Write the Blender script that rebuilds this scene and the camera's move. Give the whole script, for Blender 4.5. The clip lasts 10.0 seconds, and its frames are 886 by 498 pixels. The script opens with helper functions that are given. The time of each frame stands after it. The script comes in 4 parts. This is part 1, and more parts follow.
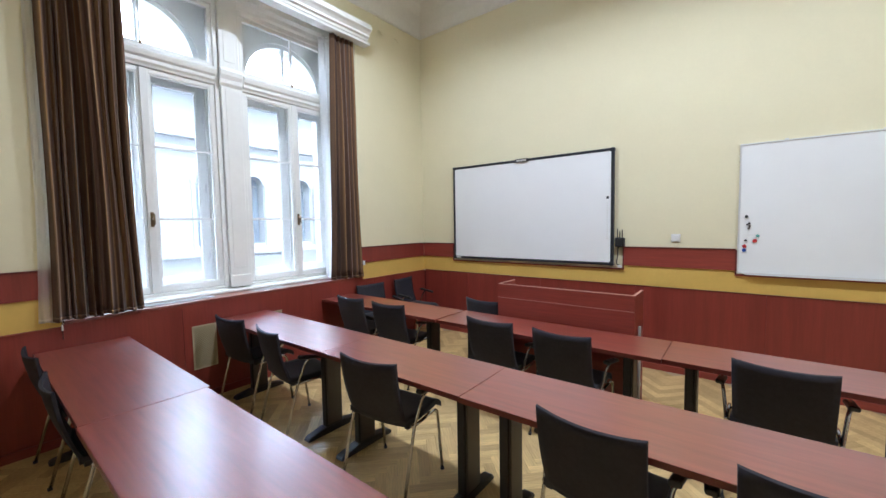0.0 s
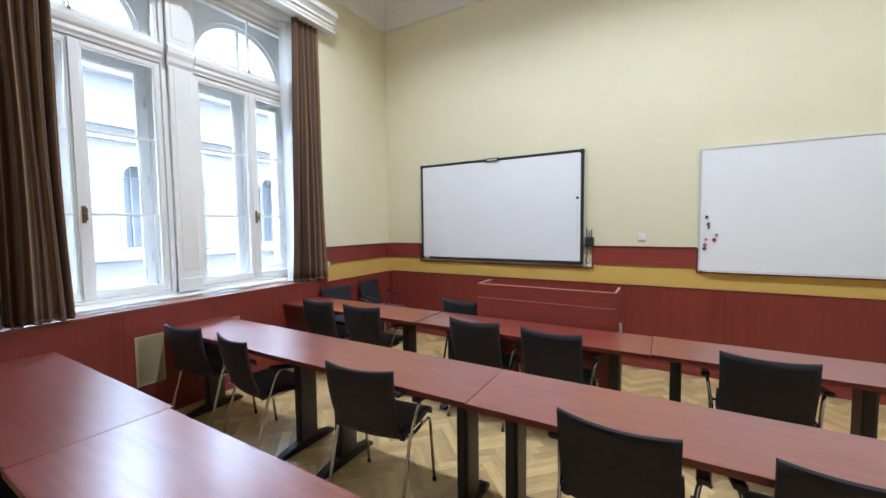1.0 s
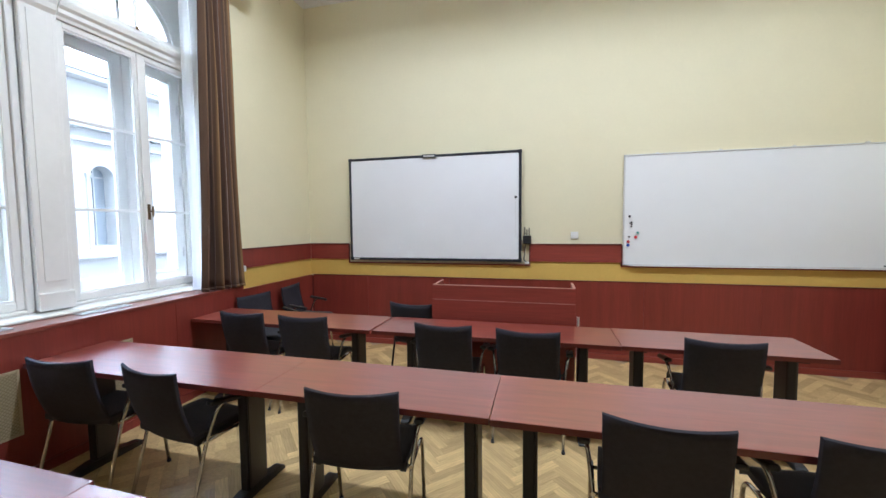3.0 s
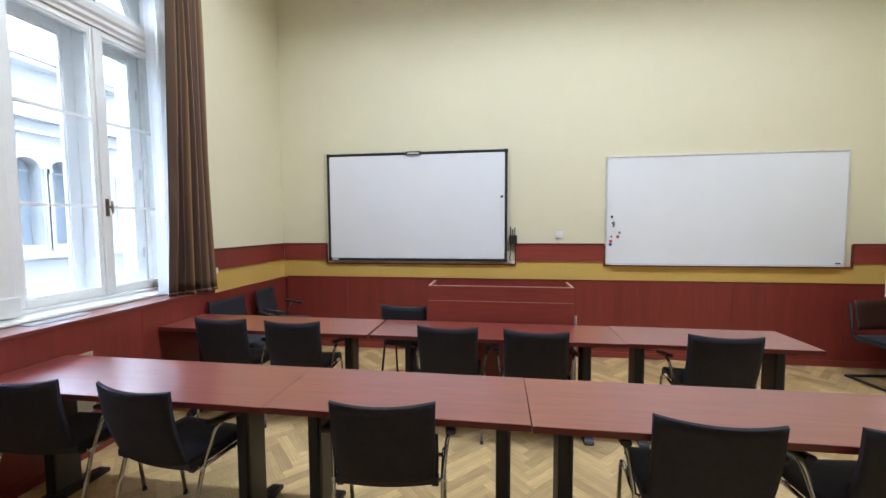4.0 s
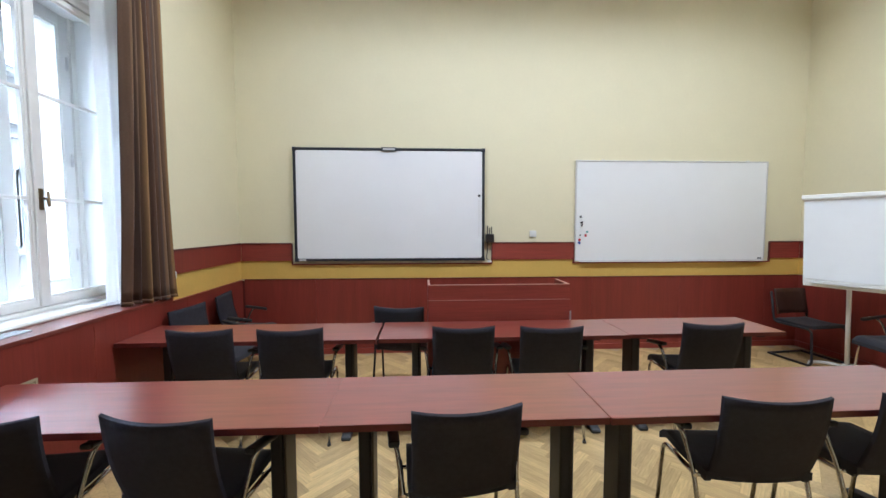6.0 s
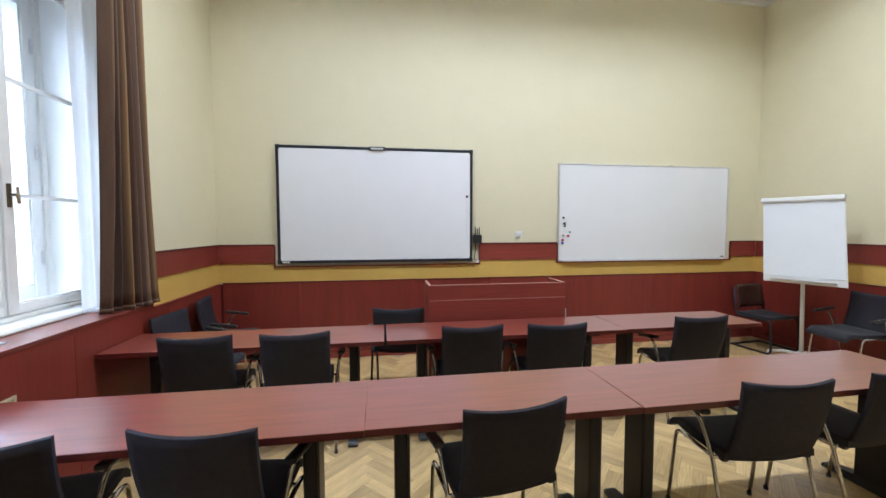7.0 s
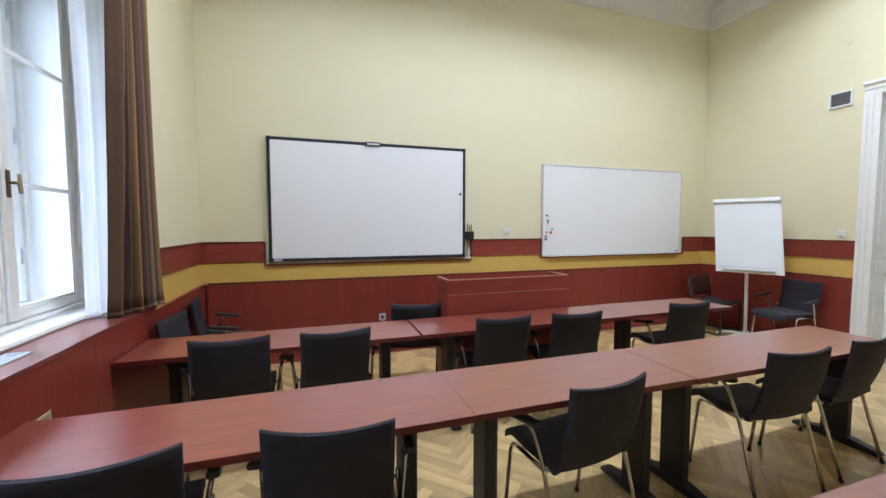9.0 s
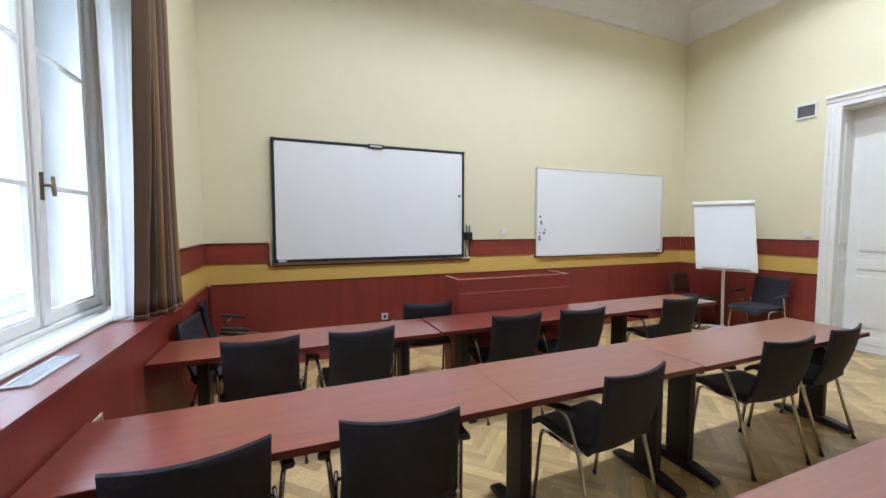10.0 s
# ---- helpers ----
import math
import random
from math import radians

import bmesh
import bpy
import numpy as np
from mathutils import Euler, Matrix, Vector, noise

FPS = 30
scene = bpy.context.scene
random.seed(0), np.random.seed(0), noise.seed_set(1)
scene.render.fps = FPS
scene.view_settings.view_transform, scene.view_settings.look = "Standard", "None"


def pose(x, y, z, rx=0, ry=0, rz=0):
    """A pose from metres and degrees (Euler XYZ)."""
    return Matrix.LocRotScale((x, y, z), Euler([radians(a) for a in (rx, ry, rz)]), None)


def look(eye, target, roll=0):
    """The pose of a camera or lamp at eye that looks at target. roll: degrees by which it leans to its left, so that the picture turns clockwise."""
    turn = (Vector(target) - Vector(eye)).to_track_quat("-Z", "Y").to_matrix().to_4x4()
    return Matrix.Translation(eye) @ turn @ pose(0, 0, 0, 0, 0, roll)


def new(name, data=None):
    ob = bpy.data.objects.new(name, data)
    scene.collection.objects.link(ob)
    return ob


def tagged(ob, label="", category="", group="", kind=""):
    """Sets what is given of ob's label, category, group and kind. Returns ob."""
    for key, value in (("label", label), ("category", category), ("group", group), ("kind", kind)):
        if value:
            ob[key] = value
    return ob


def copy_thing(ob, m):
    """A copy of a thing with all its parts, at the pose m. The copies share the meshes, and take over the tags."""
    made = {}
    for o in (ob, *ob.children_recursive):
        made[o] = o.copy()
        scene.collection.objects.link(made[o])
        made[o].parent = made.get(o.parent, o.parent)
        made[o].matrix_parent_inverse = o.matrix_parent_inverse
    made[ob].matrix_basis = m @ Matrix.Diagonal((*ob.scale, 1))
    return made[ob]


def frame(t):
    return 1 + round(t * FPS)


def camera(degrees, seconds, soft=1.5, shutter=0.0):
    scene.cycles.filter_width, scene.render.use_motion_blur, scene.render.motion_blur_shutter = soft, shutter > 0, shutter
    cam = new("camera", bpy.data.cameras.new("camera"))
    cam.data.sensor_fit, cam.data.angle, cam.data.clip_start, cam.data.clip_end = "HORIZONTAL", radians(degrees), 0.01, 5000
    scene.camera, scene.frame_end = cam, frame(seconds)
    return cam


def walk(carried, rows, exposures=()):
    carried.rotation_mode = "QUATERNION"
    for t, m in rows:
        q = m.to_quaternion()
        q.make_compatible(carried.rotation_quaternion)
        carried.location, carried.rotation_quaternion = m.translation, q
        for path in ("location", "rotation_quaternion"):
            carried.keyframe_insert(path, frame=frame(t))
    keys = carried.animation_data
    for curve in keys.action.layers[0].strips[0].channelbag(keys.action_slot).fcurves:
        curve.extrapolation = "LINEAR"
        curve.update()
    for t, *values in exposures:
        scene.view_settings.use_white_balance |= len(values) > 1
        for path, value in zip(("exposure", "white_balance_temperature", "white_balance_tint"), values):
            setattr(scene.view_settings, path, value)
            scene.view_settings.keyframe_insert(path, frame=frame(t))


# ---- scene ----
cam = camera(98.0, 10.0)
PATH = [
    (0, (4.073, 0.286, 1.632), (2.845, 1.859, 1.504), -1.0),
    (0.5, (3.934, 0.261, 1.616), (2.801, 1.905, 1.49), -0.8),
    (1, (3.768, 0.244, 1.599), (2.757, 1.966, 1.478), -0.7),
    (1.5, (3.635, 0.23, 1.599), (2.745, 2.017, 1.48), -0.6),
    (2, (3.497, 0.222, 1.592), (2.744, 2.071, 1.47), -0.5),
    (2.5, (3.337, 0.228, 1.585), (2.711, 2.123, 1.461), -0.6),
    (4, (2.801, 0.282, 1.567), (2.516, 2.258, 1.444), -0.3),
    (4.5, (2.635, 0.277, 1.579), (2.441, 2.264, 1.452), -0.3),
    (5, (2.469, 0.279, 1.565), (2.376, 2.273, 1.442), -0.2),
    (5.5, (2.318, 0.298, 1.558), (2.321, 2.294, 1.434), -0.1),
    (7, (1.815, 0.363, 1.531), (2.128, 2.336, 1.421), -0.1),
    (7.5, (1.65, 0.37, 1.539), (2.051, 2.326, 1.427), -0.0),
    (8, (1.466, 0.395, 1.522), (1.958, 2.331, 1.413), -0.0),
    (8.5, (1.305, 0.425, 1.514), (1.865, 2.341, 1.402), -0.1),
    (9, (1.138, 0.45, 1.51), (1.761, 2.347, 1.392), 0.0),
    (9.5, (0.975, 0.453, 1.519), (1.655, 2.33, 1.398), -0.0),
    (10, (0.799, 0.446, 1.526), (1.546, 2.298, 1.406), -0.0),
]
walk(cam, [(t, look(eye, target, roll)) for t, eye, target, roll in PATH], exposures=[(0, 3.56, 5225, 10), (10, 3.56, 5225, 10)])

# ---------------------------------------------------------------- light
world = bpy.data.worlds.new("overcast_sky")
scene.world = world
world.use_nodes = True
wn = world.node_tree.nodes
sky = wn.new("ShaderNodeTexSky")
sky.sky_type = "NISHITA"
sky.sun_disc = False
sky.sun_elevation = radians(48)
sky.sun_rotation = radians(200)
sky.air_density = 1.6
sky.dust_density = 3.0
mixw = wn.new("ShaderNodeMix")
mixw.data_type = "RGBA"
mixw.inputs[0].default_value = 0.55
mixw.inputs[7].default_value = (9.1, 9.4, 9.9, 1)
world.node_tree.links.new(sky.outputs[0], mixw.inputs[6])
world.node_tree.links.new(mixw.outputs[2], wn["Background"].inputs[0])
wn["Background"].inputs[1].default_value = 0.185
sun = new("sun", bpy.data.lights.new("sun", "SUN"))
sun.data.energy = 0.30
sun.data.angle = radians(25)
sun.data.color = (1.0, 0.96, 0.9)
sun.matrix_world = look((0, 0, 20), (-7, 3, 0))
LAMP_POWER = 6.5
# Strength of an added upward lamp that brightens the ceiling and cove.
CEILING_FILL_POWER = 1.2

# ---------------------------------------------------------------- materials


def material(name, colour, rough=0.5, metal=0.0, grain=0.0, scale=(1, 1, 1), size=8.0, bump=0.0, coat=0.0, rnd=0.0, blotch=0.0,
             spec=0.5, rough_var=0.0, sheen=0.0, island=False):
    """A principled material with fine grain, broad blotches and relief in metres of the object's own space."""
    m = bpy.data.materials.new(name)
    m.use_nodes = True
    n, l = m.node_tree.nodes, m.node_tree.links
    b = n["Principled BSDF"]
    b.inputs["Base Color"].default_value = (*colour, 1)
    b.inputs["Roughness"].default_value = rough
    b.inputs["Metallic"].default_value = metal
    b.inputs["Specular IOR Level"].default_value = spec
    b.inputs["Coat Weight"].default_value = coat
    b.inputs["Coat Roughness"].default_value = 0.27
    b.inputs["Coat IOR"].default_value = 1.71
    b.inputs["Sheen Weight"].default_value = sheen
    tc = n.new("ShaderNodeTexCoord")
    mp = n.new("ShaderNodeMapping")
    mp.inputs["Scale"].default_value = scale
    l.new(tc.outputs["Object"], mp.inputs["Vector"])
    fine = n.new("ShaderNodeTexNoise")
    fine.inputs["Scale"].default_value = size
    fine.inputs["Detail"].default_value = 6
    fine.inputs["Roughness"].default_value = 0.62
    l.new(mp.outputs[0], fine.inputs["Vector"])
    broad = n.new("ShaderNodeTexNoise")
    broad.inputs["Scale"].default_value = size * 0.14
    broad.inputs["Detail"].default_value = 3
    l.new(mp.outputs[0], broad.inputs["Vector"])
    last = None

    def vary(value, amount, before):
        mr = n.new("ShaderNodeMapRange")
        mr.inputs["From Min"].default_value, mr.inputs["From Max"].default_value = 0.25, 0.75
        mr.inputs["To Min"].default_value, mr.inputs["To Max"].default_value = 1 - amount, 1 + amount
        l.new(value, mr.inputs["Value"])
        mul = n.new("ShaderNodeVectorMath")
        mul.operation = "MULTIPLY"
        if before is None:
            mul.inputs[0].default_value = colour
        else:
            l.new(before, mul.inputs[0])
        comb = n.new("ShaderNodeCombineXYZ")
        for i in range(3):
            l.new(mr.outputs[0], comb.inputs[i])
        l.new(comb.outputs[0], mul.inputs[1])
        return mul.outputs[0]

    if grain:
        last = vary(fine.outputs["Fac"], grain, last)
    if blotch:
        last = vary(broad.outputs["Fac"], blotch, last)
    if rnd:
        if island:
            src = n.new("ShaderNodeNewGeometry").outputs["Random Per Island"]
        else:
            src = n.new("ShaderNodeObjectInfo").outputs["Random"]
        sc = n.new("ShaderNodeMapRange")
        sc.inputs["To Min"].default_value, sc.inputs["To Max"].default_value = 0.25, 0.75
        l.new(src, sc.inputs["Value"])
        last = vary(sc.outputs[0], rnd, last)
    if last is not None:
        l.new(last, b.inputs["Base Color"])
    if rough_var:
        mr = n.new("ShaderNodeMapRange")
        mr.inputs["To Min"].default_value, mr.inputs["To Max"].default_value = rough - rough_var, rough + rough_var
        l.new(broad.outputs["Fac"], mr.inputs["Value"])
        l.new(mr.outputs[0], b.inputs["Roughness"])
    if bump:
        bp = n.new("ShaderNodeBump")
        bp.inputs["Strength"].default_value = bump
        bp.inputs["Distance"].default_value = 0.004
        l.new(fine.outputs["Fac"], bp.inputs["Height"])
        l.new(bp.outputs[0], b.inputs["Normal"])
    return m


CREAM = material("cream_paint", (0.768, 0.709, 0.492), 0.75, grain=0.015, size=30, bump=0.08, blotch=0.012)
YELLOW = material("ochre_paint", (0.66, 0.44, 0.10), 0.6, grain=0.03, size=30, bump=0.1, blotch=0.04)
PLASTER = material("white_plaster", (0.80, 0.79, 0.74), 0.8, grain=0.03, size=22, bump=0.12, blotch=0.04)
RED_V = material("mahogany_panel_upright", (0.215, 0.034, 0.023), 0.42, grain=0.13, scale=(14, 14, 0.7), size=5, blotch=0.12, bump=0.05, rough_var=0.06)
RED_H = material("mahogany_panel_lengthwise", (0.25, 0.043, 0.029), 0.42, grain=0.20, scale=(0.7, 14, 14), size=5, blotch=0.12, bump=0.05, rough_var=0.06)
TOP = material("mahogany_tabletop", (0.222, 0.045, 0.028), 0.36, grain=0.20, scale=(0.5, 7, 7), size=5, blotch=0.20, rnd=0.06, spec=0.5, coat=1.0, rough_var=0.03)
SHELF = material("mahogany_window_shelf", (0.19, 0.040, 0.028), 0.3, grain=0.25, scale=(8, 0.5, 8), size=6, blotch=0.15, coat=0.6)
EDGE = material("dark_red_edge_band", (0.12, 0.02, 0.017), 0.3, grain=0.1, scale=(0.7, 14, 14), size=6)
# Paler red-brown for the lectern's rims and seam line.
LIGHT_EDGE = material("pale_edge", (0.42, 0.20, 0.15), 0.4, grain=0.15, size=20)
OAK = material("oak_parquet", (0.565, 0.402, 0.180), 0.23, grain=0.26, scale=(1.2, 16, 16), size=6, rnd=0.23, blotch=0.10, bump=0.06, rough_var=0.08)
OAK_REST = material("oak_parquet_far", (0.565, 0.402, 0.180), 0.23, grain=0.18, scale=(9, 9, 9), size=6, rnd=0.23, blotch=0.10, bump=0.06, rough_var=0.08, island=True)
JOINT = material("parquet_joint", (0.33, 0.23, 0.12), 0.7, grain=0.1)
WHITE_WOOD = material("white_gloss_paint", (0.86, 0.86, 0.835), 0.32, grain=0.025, size=14, bump=0.06, blotch=0.03)
BOARD = material("enamel_board", (0.85, 0.855, 0.865), 0.22, grain=0.012, size=4, blotch=0.03)
SMART = material("matt_projection_board", (0.86, 0.862, 0.88), 0.5, grain=0.012, size=4, blotch=0.02)
ALU = material("aluminium", (0.70, 0.695, 0.69), 0.42, 0.35, grain=0.05, size=30)
BLACK = material("black_plastic", (0.018, 0.017, 0.018), 0.42, grain=0.15, size=60, bump=0.05)
NAVY = material("dark_frame_plastic", (0.018, 0.021, 0.03), 0.4, grain=0.1, size=40)
# Shell and seat blacks are lifted slightly, haze included in their colour.
BACK = material("black_chair_shell", (0.0295, 0.0275, 0.0360), 0.75, grain=0.18, size=40, bump=0.08, blotch=0.12, spec=0.22)
CLOTH = material("black_seat_cloth", (0.021, 0.0215, 0.031), 0.9, grain=0.3, size=160, bump=0.3, sheen=0.1)
# Brown deepened so its colour carries the dim corner's shade.
BROWN_SHELL = material("brown_chair_shell", (0.055, 0.026, 0.019), 0.45, grain=0.25, scale=(9, 9, 1), size=7)
CHROME = material("chrome", (0.52, 0.515, 0.52), 0.16, 1.0, grain=0.03)
STEEL = material("dark_coated_steel", (0.022, 0.021, 0.025), 0.5, 0.0, grain=0.15, size=40, bump=0.04, spec=0.3)
BRONZE = material("brushed_grey_metal", (0.075, 0.068, 0.064), 0.45, 0.5, grain=0.1, scale=(20, 20, 1), size=6)
GREY = material("grey_slat", (0.16, 0.16, 0.17), 0.5)
BRASS = material("brass", (0.20, 0.145, 0.08), 0.45, 1.0, grain=0.1, size=40)
PLASTIC = material("white_plastic", (0.80, 0.80, 0.78), 0.4, grain=0.02)
PAPER = material("white_paper", (0.80, 0.82, 0.84), 0.7, grain=0.015, blotch=0.03)
TRAY = material("white_enamelled_tray", (0.50, 0.52, 0.54), 0.5, grain=0.05, size=40)
MESH_CREAM = material("cream_grille", (0.50, 0.42, 0.27), 0.55, grain=0.1, size=40)
MESH_DARK = material("tan_wire", (0.36, 0.30, 0.18), 0.5, grain=0.1)
# Near-black for flat plates and discs that stand in for shaded hollows.
DARK = material("recess_shade", (0.03, 0.03, 0.035), 0.6, grain=0.1)
# Pane colour lightened: the reflected sky is put into the base grey.
SKY_GREY_GLASS = material("sky_grey_window_glass", (0.30, 0.33, 0.36), 0.12, grain=0.1)
FACADE = material("pale_facade_plaster", (0.47, 0.47, 0.46), 0.85, grain=0.05, size=3, bump=0.1, blotch=0.06)
STONE = material("courtyard_paving", (0.35, 0.34, 0.32), 0.8, grain=0.15, size=4, blotch=0.1)
MAG = {k: material("magnet_" + k, c, 0.35) for k, c in {"black": (0.02, 0.02, 0.025), "red": (0.5, 0.03, 0.04), "blue": (0.03, 0.09, 0.42), "green": (0.10, 0.36, 0.33)}.items()}


def cloth_material(name, bands, rough, weave, through_light=0.0, contrast=0.4, gaps=0.0):
    """Woven curtain cloth; bands are (place, colour) over one stripe repeat along the cloth's width."""
    m = bpy.data.materials.new(name)
    m.use_nodes = True
    n, l = m.node_tree.nodes, m.node_tree.links
    b = n["Principled BSDF"]
    b.inputs["Roughness"].default_value = rough
    b.inputs["Sheen Weight"].default_value = 0.25
    uv = n.new("ShaderNodeTexCoord")
    sep = n.new("ShaderNodeSeparateXYZ")
    l.new(uv.outputs["UV"], sep.inputs[0])
    fr = n.new("ShaderNodeMath")
    fr.operation = "FRACT"
    l.new(sep.outputs[0], fr.inputs[0])
    ramp = n.new("ShaderNodeValToRGB")
    ramp.color_ramp.interpolation = "LINEAR"
    el = ramp.color_ramp.elements
    el[0].position, el[0].color = bands[0][0], (*bands[0][1], 1)
    el[1].position, el[1].color = bands[-1][0], (*bands[-1][1], 1)
    for p, c in bands[1:-1]:
        e = el.new(p)
        e.color = (*c, 1)
    l.new(fr.outputs[0], ramp.inputs[0])
    mp = n.new("ShaderNodeMapping")
    mp.inputs["Scale"].default_value = (30, 700 * weave, 1)
    l.new(uv.outputs["UV"], mp.inputs[0])
    no = n.new("ShaderNodeTexNoise")
    no.inputs["Scale"].default_value = 1.0
    no.inputs["Detail"].default_value = 4
    l.new(mp.outputs[0], no.inputs["Vector"])
    mr = n.new("ShaderNodeMapRange")
    mr.inputs["To Min"].default_value, mr.inputs["To Max"].default_value = 1 - contrast, 1 + contrast
    l.new(no.outputs["Fac"], mr.inputs[0])
    mul = n.new("ShaderNodeVectorMath")
    mul.operation = "SCALE"
    l.new(ramp.outputs[0], mul.inputs[0])
    l.new(mr.outputs[0], mul.inputs["Scale"])
    l.new(mul.outputs[0], b.inputs["Base Color"])
    bp = n.new("ShaderNodeBump")
    bp.inputs["Strength"].default_value = 0.2
    bp.inputs["Distance"].default_value = 0.002
    l.new(no.outputs["Fac"], bp.inputs["Height"])
    l.new(bp.outputs[0], b.inputs["Normal"])
    if through_light:
        tr = n.new("ShaderNodeBsdfTranslucent")
        l.new(mul.outputs[0], tr.inputs[0])
        mx = n.new("ShaderNodeMixShader")
        mx.inputs[0].default_value = through_light
        l.new(b.outputs[0], mx.inputs[1])
        l.new(tr.outputs[0], mx.inputs[2])
        l.new(mx.outputs[0], n["Material Output"].inputs[0])
        if gaps:
            clear = n.new("ShaderNodeBsdfTransparent")
            mg = n.new("ShaderNodeMixShader")
            mg.inputs[0].default_value = gaps
            l.new(mx.outputs[0], mg.inputs[1])
            l.new(clear.outputs[0], mg.inputs[2])
            l.new(mg.outputs[0], n["Material Output"].inputs[0])
    return m


DRAPE = cloth_material("striped_brown_drape", [(0.0, (0.090, 0.042, 0.020)), (0.22, (0.127, 0.066, 0.029)), (0.34, (0.34, 0.20, 0.072)), (0.42, (0.151, 0.070, 0.030)),
                                               (0.62, (0.055, 0.027, 0.016)), (0.78, (0.235, 0.13, 0.05)), (0.86, (0.106, 0.049, 0.022)), (1.0, (0.090, 0.042, 0.020))], 0.8, 0.4, 0.12)
SHEER = cloth_material("white_sheer_cloth", [(0.0, (0.91, 0.90, 0.885)), (0.5, (0.93, 0.92, 0.905)), (1.0, (0.94, 0.93, 0.915))], 0.8, 0.5, 0.78, 0.04, 0.2)


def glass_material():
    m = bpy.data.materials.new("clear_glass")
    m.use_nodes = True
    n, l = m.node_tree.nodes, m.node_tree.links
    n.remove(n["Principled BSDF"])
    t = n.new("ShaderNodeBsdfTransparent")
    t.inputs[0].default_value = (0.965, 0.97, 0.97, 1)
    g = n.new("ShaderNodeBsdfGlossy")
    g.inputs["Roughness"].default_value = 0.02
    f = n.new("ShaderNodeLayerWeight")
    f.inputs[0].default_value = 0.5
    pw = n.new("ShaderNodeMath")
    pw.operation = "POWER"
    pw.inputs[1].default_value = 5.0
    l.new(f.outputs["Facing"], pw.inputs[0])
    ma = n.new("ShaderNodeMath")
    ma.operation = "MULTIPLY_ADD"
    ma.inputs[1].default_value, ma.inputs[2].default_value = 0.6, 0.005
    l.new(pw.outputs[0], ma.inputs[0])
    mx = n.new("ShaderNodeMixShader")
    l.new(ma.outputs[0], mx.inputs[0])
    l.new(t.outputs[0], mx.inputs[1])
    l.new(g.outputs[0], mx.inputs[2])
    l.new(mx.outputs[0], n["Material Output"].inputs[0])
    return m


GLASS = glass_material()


def lamp_material():
    m = bpy.data.materials.new("lit_diffuser")
    m.use_nodes = True
    b = m.node_tree.nodes["Principled BSDF"]
    b.inputs["Base Color"].default_value = (0.8, 0.8, 0.78, 1)
    b.inputs["Emission Color"].default_value = (1.0, 0.93, 0.78, 1)
    b.inputs["Emission Strength"].default_value = 0.6
    return m


LIT = lamp_material()

# ---------------------------------------------------------------- mesh helpers


def box(bm, x0, y0, z0, x1, y1, z1, bevel=0.0):
    vs = [bm.verts.new((x, y, z)) for z in (z0, z1) for y in (y0, y1) for x in (x0, x1)]
    fs = [bm.faces.new([vs[i] for i in q]) for q in ((0, 2, 3, 1), (4, 5, 7, 6), (0, 1, 5, 4), (2, 6, 7, 3), (0, 4, 6, 2), (1, 3, 7, 5))]
    if bevel:
        edges = list({e for f in fs for e in f.edges})
        bmesh.ops.bevel(bm, geom=edges, offset=bevel, segments=2, affect="EDGES", profile=0.5)
    return bm


def boxes(*rows, bevel=0.0):
    bm = bmesh.new()
    for r in rows:
        box(bm, *r, bevel=bevel)
    return bm


def cylinder(bm, centre, radius, length, axis="z", n=20, radius2=None):
    m = {"z": Matrix.Identity(4), "x": Matrix.Rotation(math.pi / 2, 4, "Y"), "y": Matrix.Rotation(-math.pi / 2, 4, "X")}[axis]
    bmesh.ops.create_cone(bm, cap_ends=True, segments=n, radius1=radius, radius2=radius if radius2 is None else radius2, depth=length, matrix=Matrix.Translation(centre) @ m)
    return bm


def rounded_path(points, radius=0.04, steps=5):
    """Points of a bent tube: each inner corner becomes an arc."""
    pts = [Vector(p) for p in points]
    out = [pts[0]]
    for a, b, c in zip(pts, pts[1:], pts[2:]):
        r = min(radius, (a - b).length * 0.45, (c - b).length * 0.45)
        p, q = b + (a - b).normalized() * r, b + (c - b).normalized() * r
        for i in range(steps + 1):
            s = i / steps
            out.append(p * (1 - s) ** 2 + b * 2 * s * (1 - s) + q * s ** 2)
    out.append(pts[-1])
    return out


def tube(bm, points, radius, n=10):
    rings = []
    side = None
    for i, p in enumerate(points):
        d = (points[min(i + 1, len(points) - 1)] - points[max(i - 1, 0)]).normalized()
        if side is None:
            side = d.orthogonal().normalized()
        side = (side - d * side.dot(d)).normalized()
        up = d.cross(side)
        rings.append([bm.verts.new(p + (side * math.cos(a) + up * math.sin(a)) * radius) for a in (2 * math.pi * k / n for k in range(n))])
    for a, b in zip(rings, rings[1:]):
        for k in range(n):
            f = bm.faces.new((a[k], a[(k + 1) % n], b[(k + 1) % n], b[k]))
            f.smooth = True
    bm.faces.new(rings[0][::-1])
    bm.faces.new(rings[-1])
    return bm


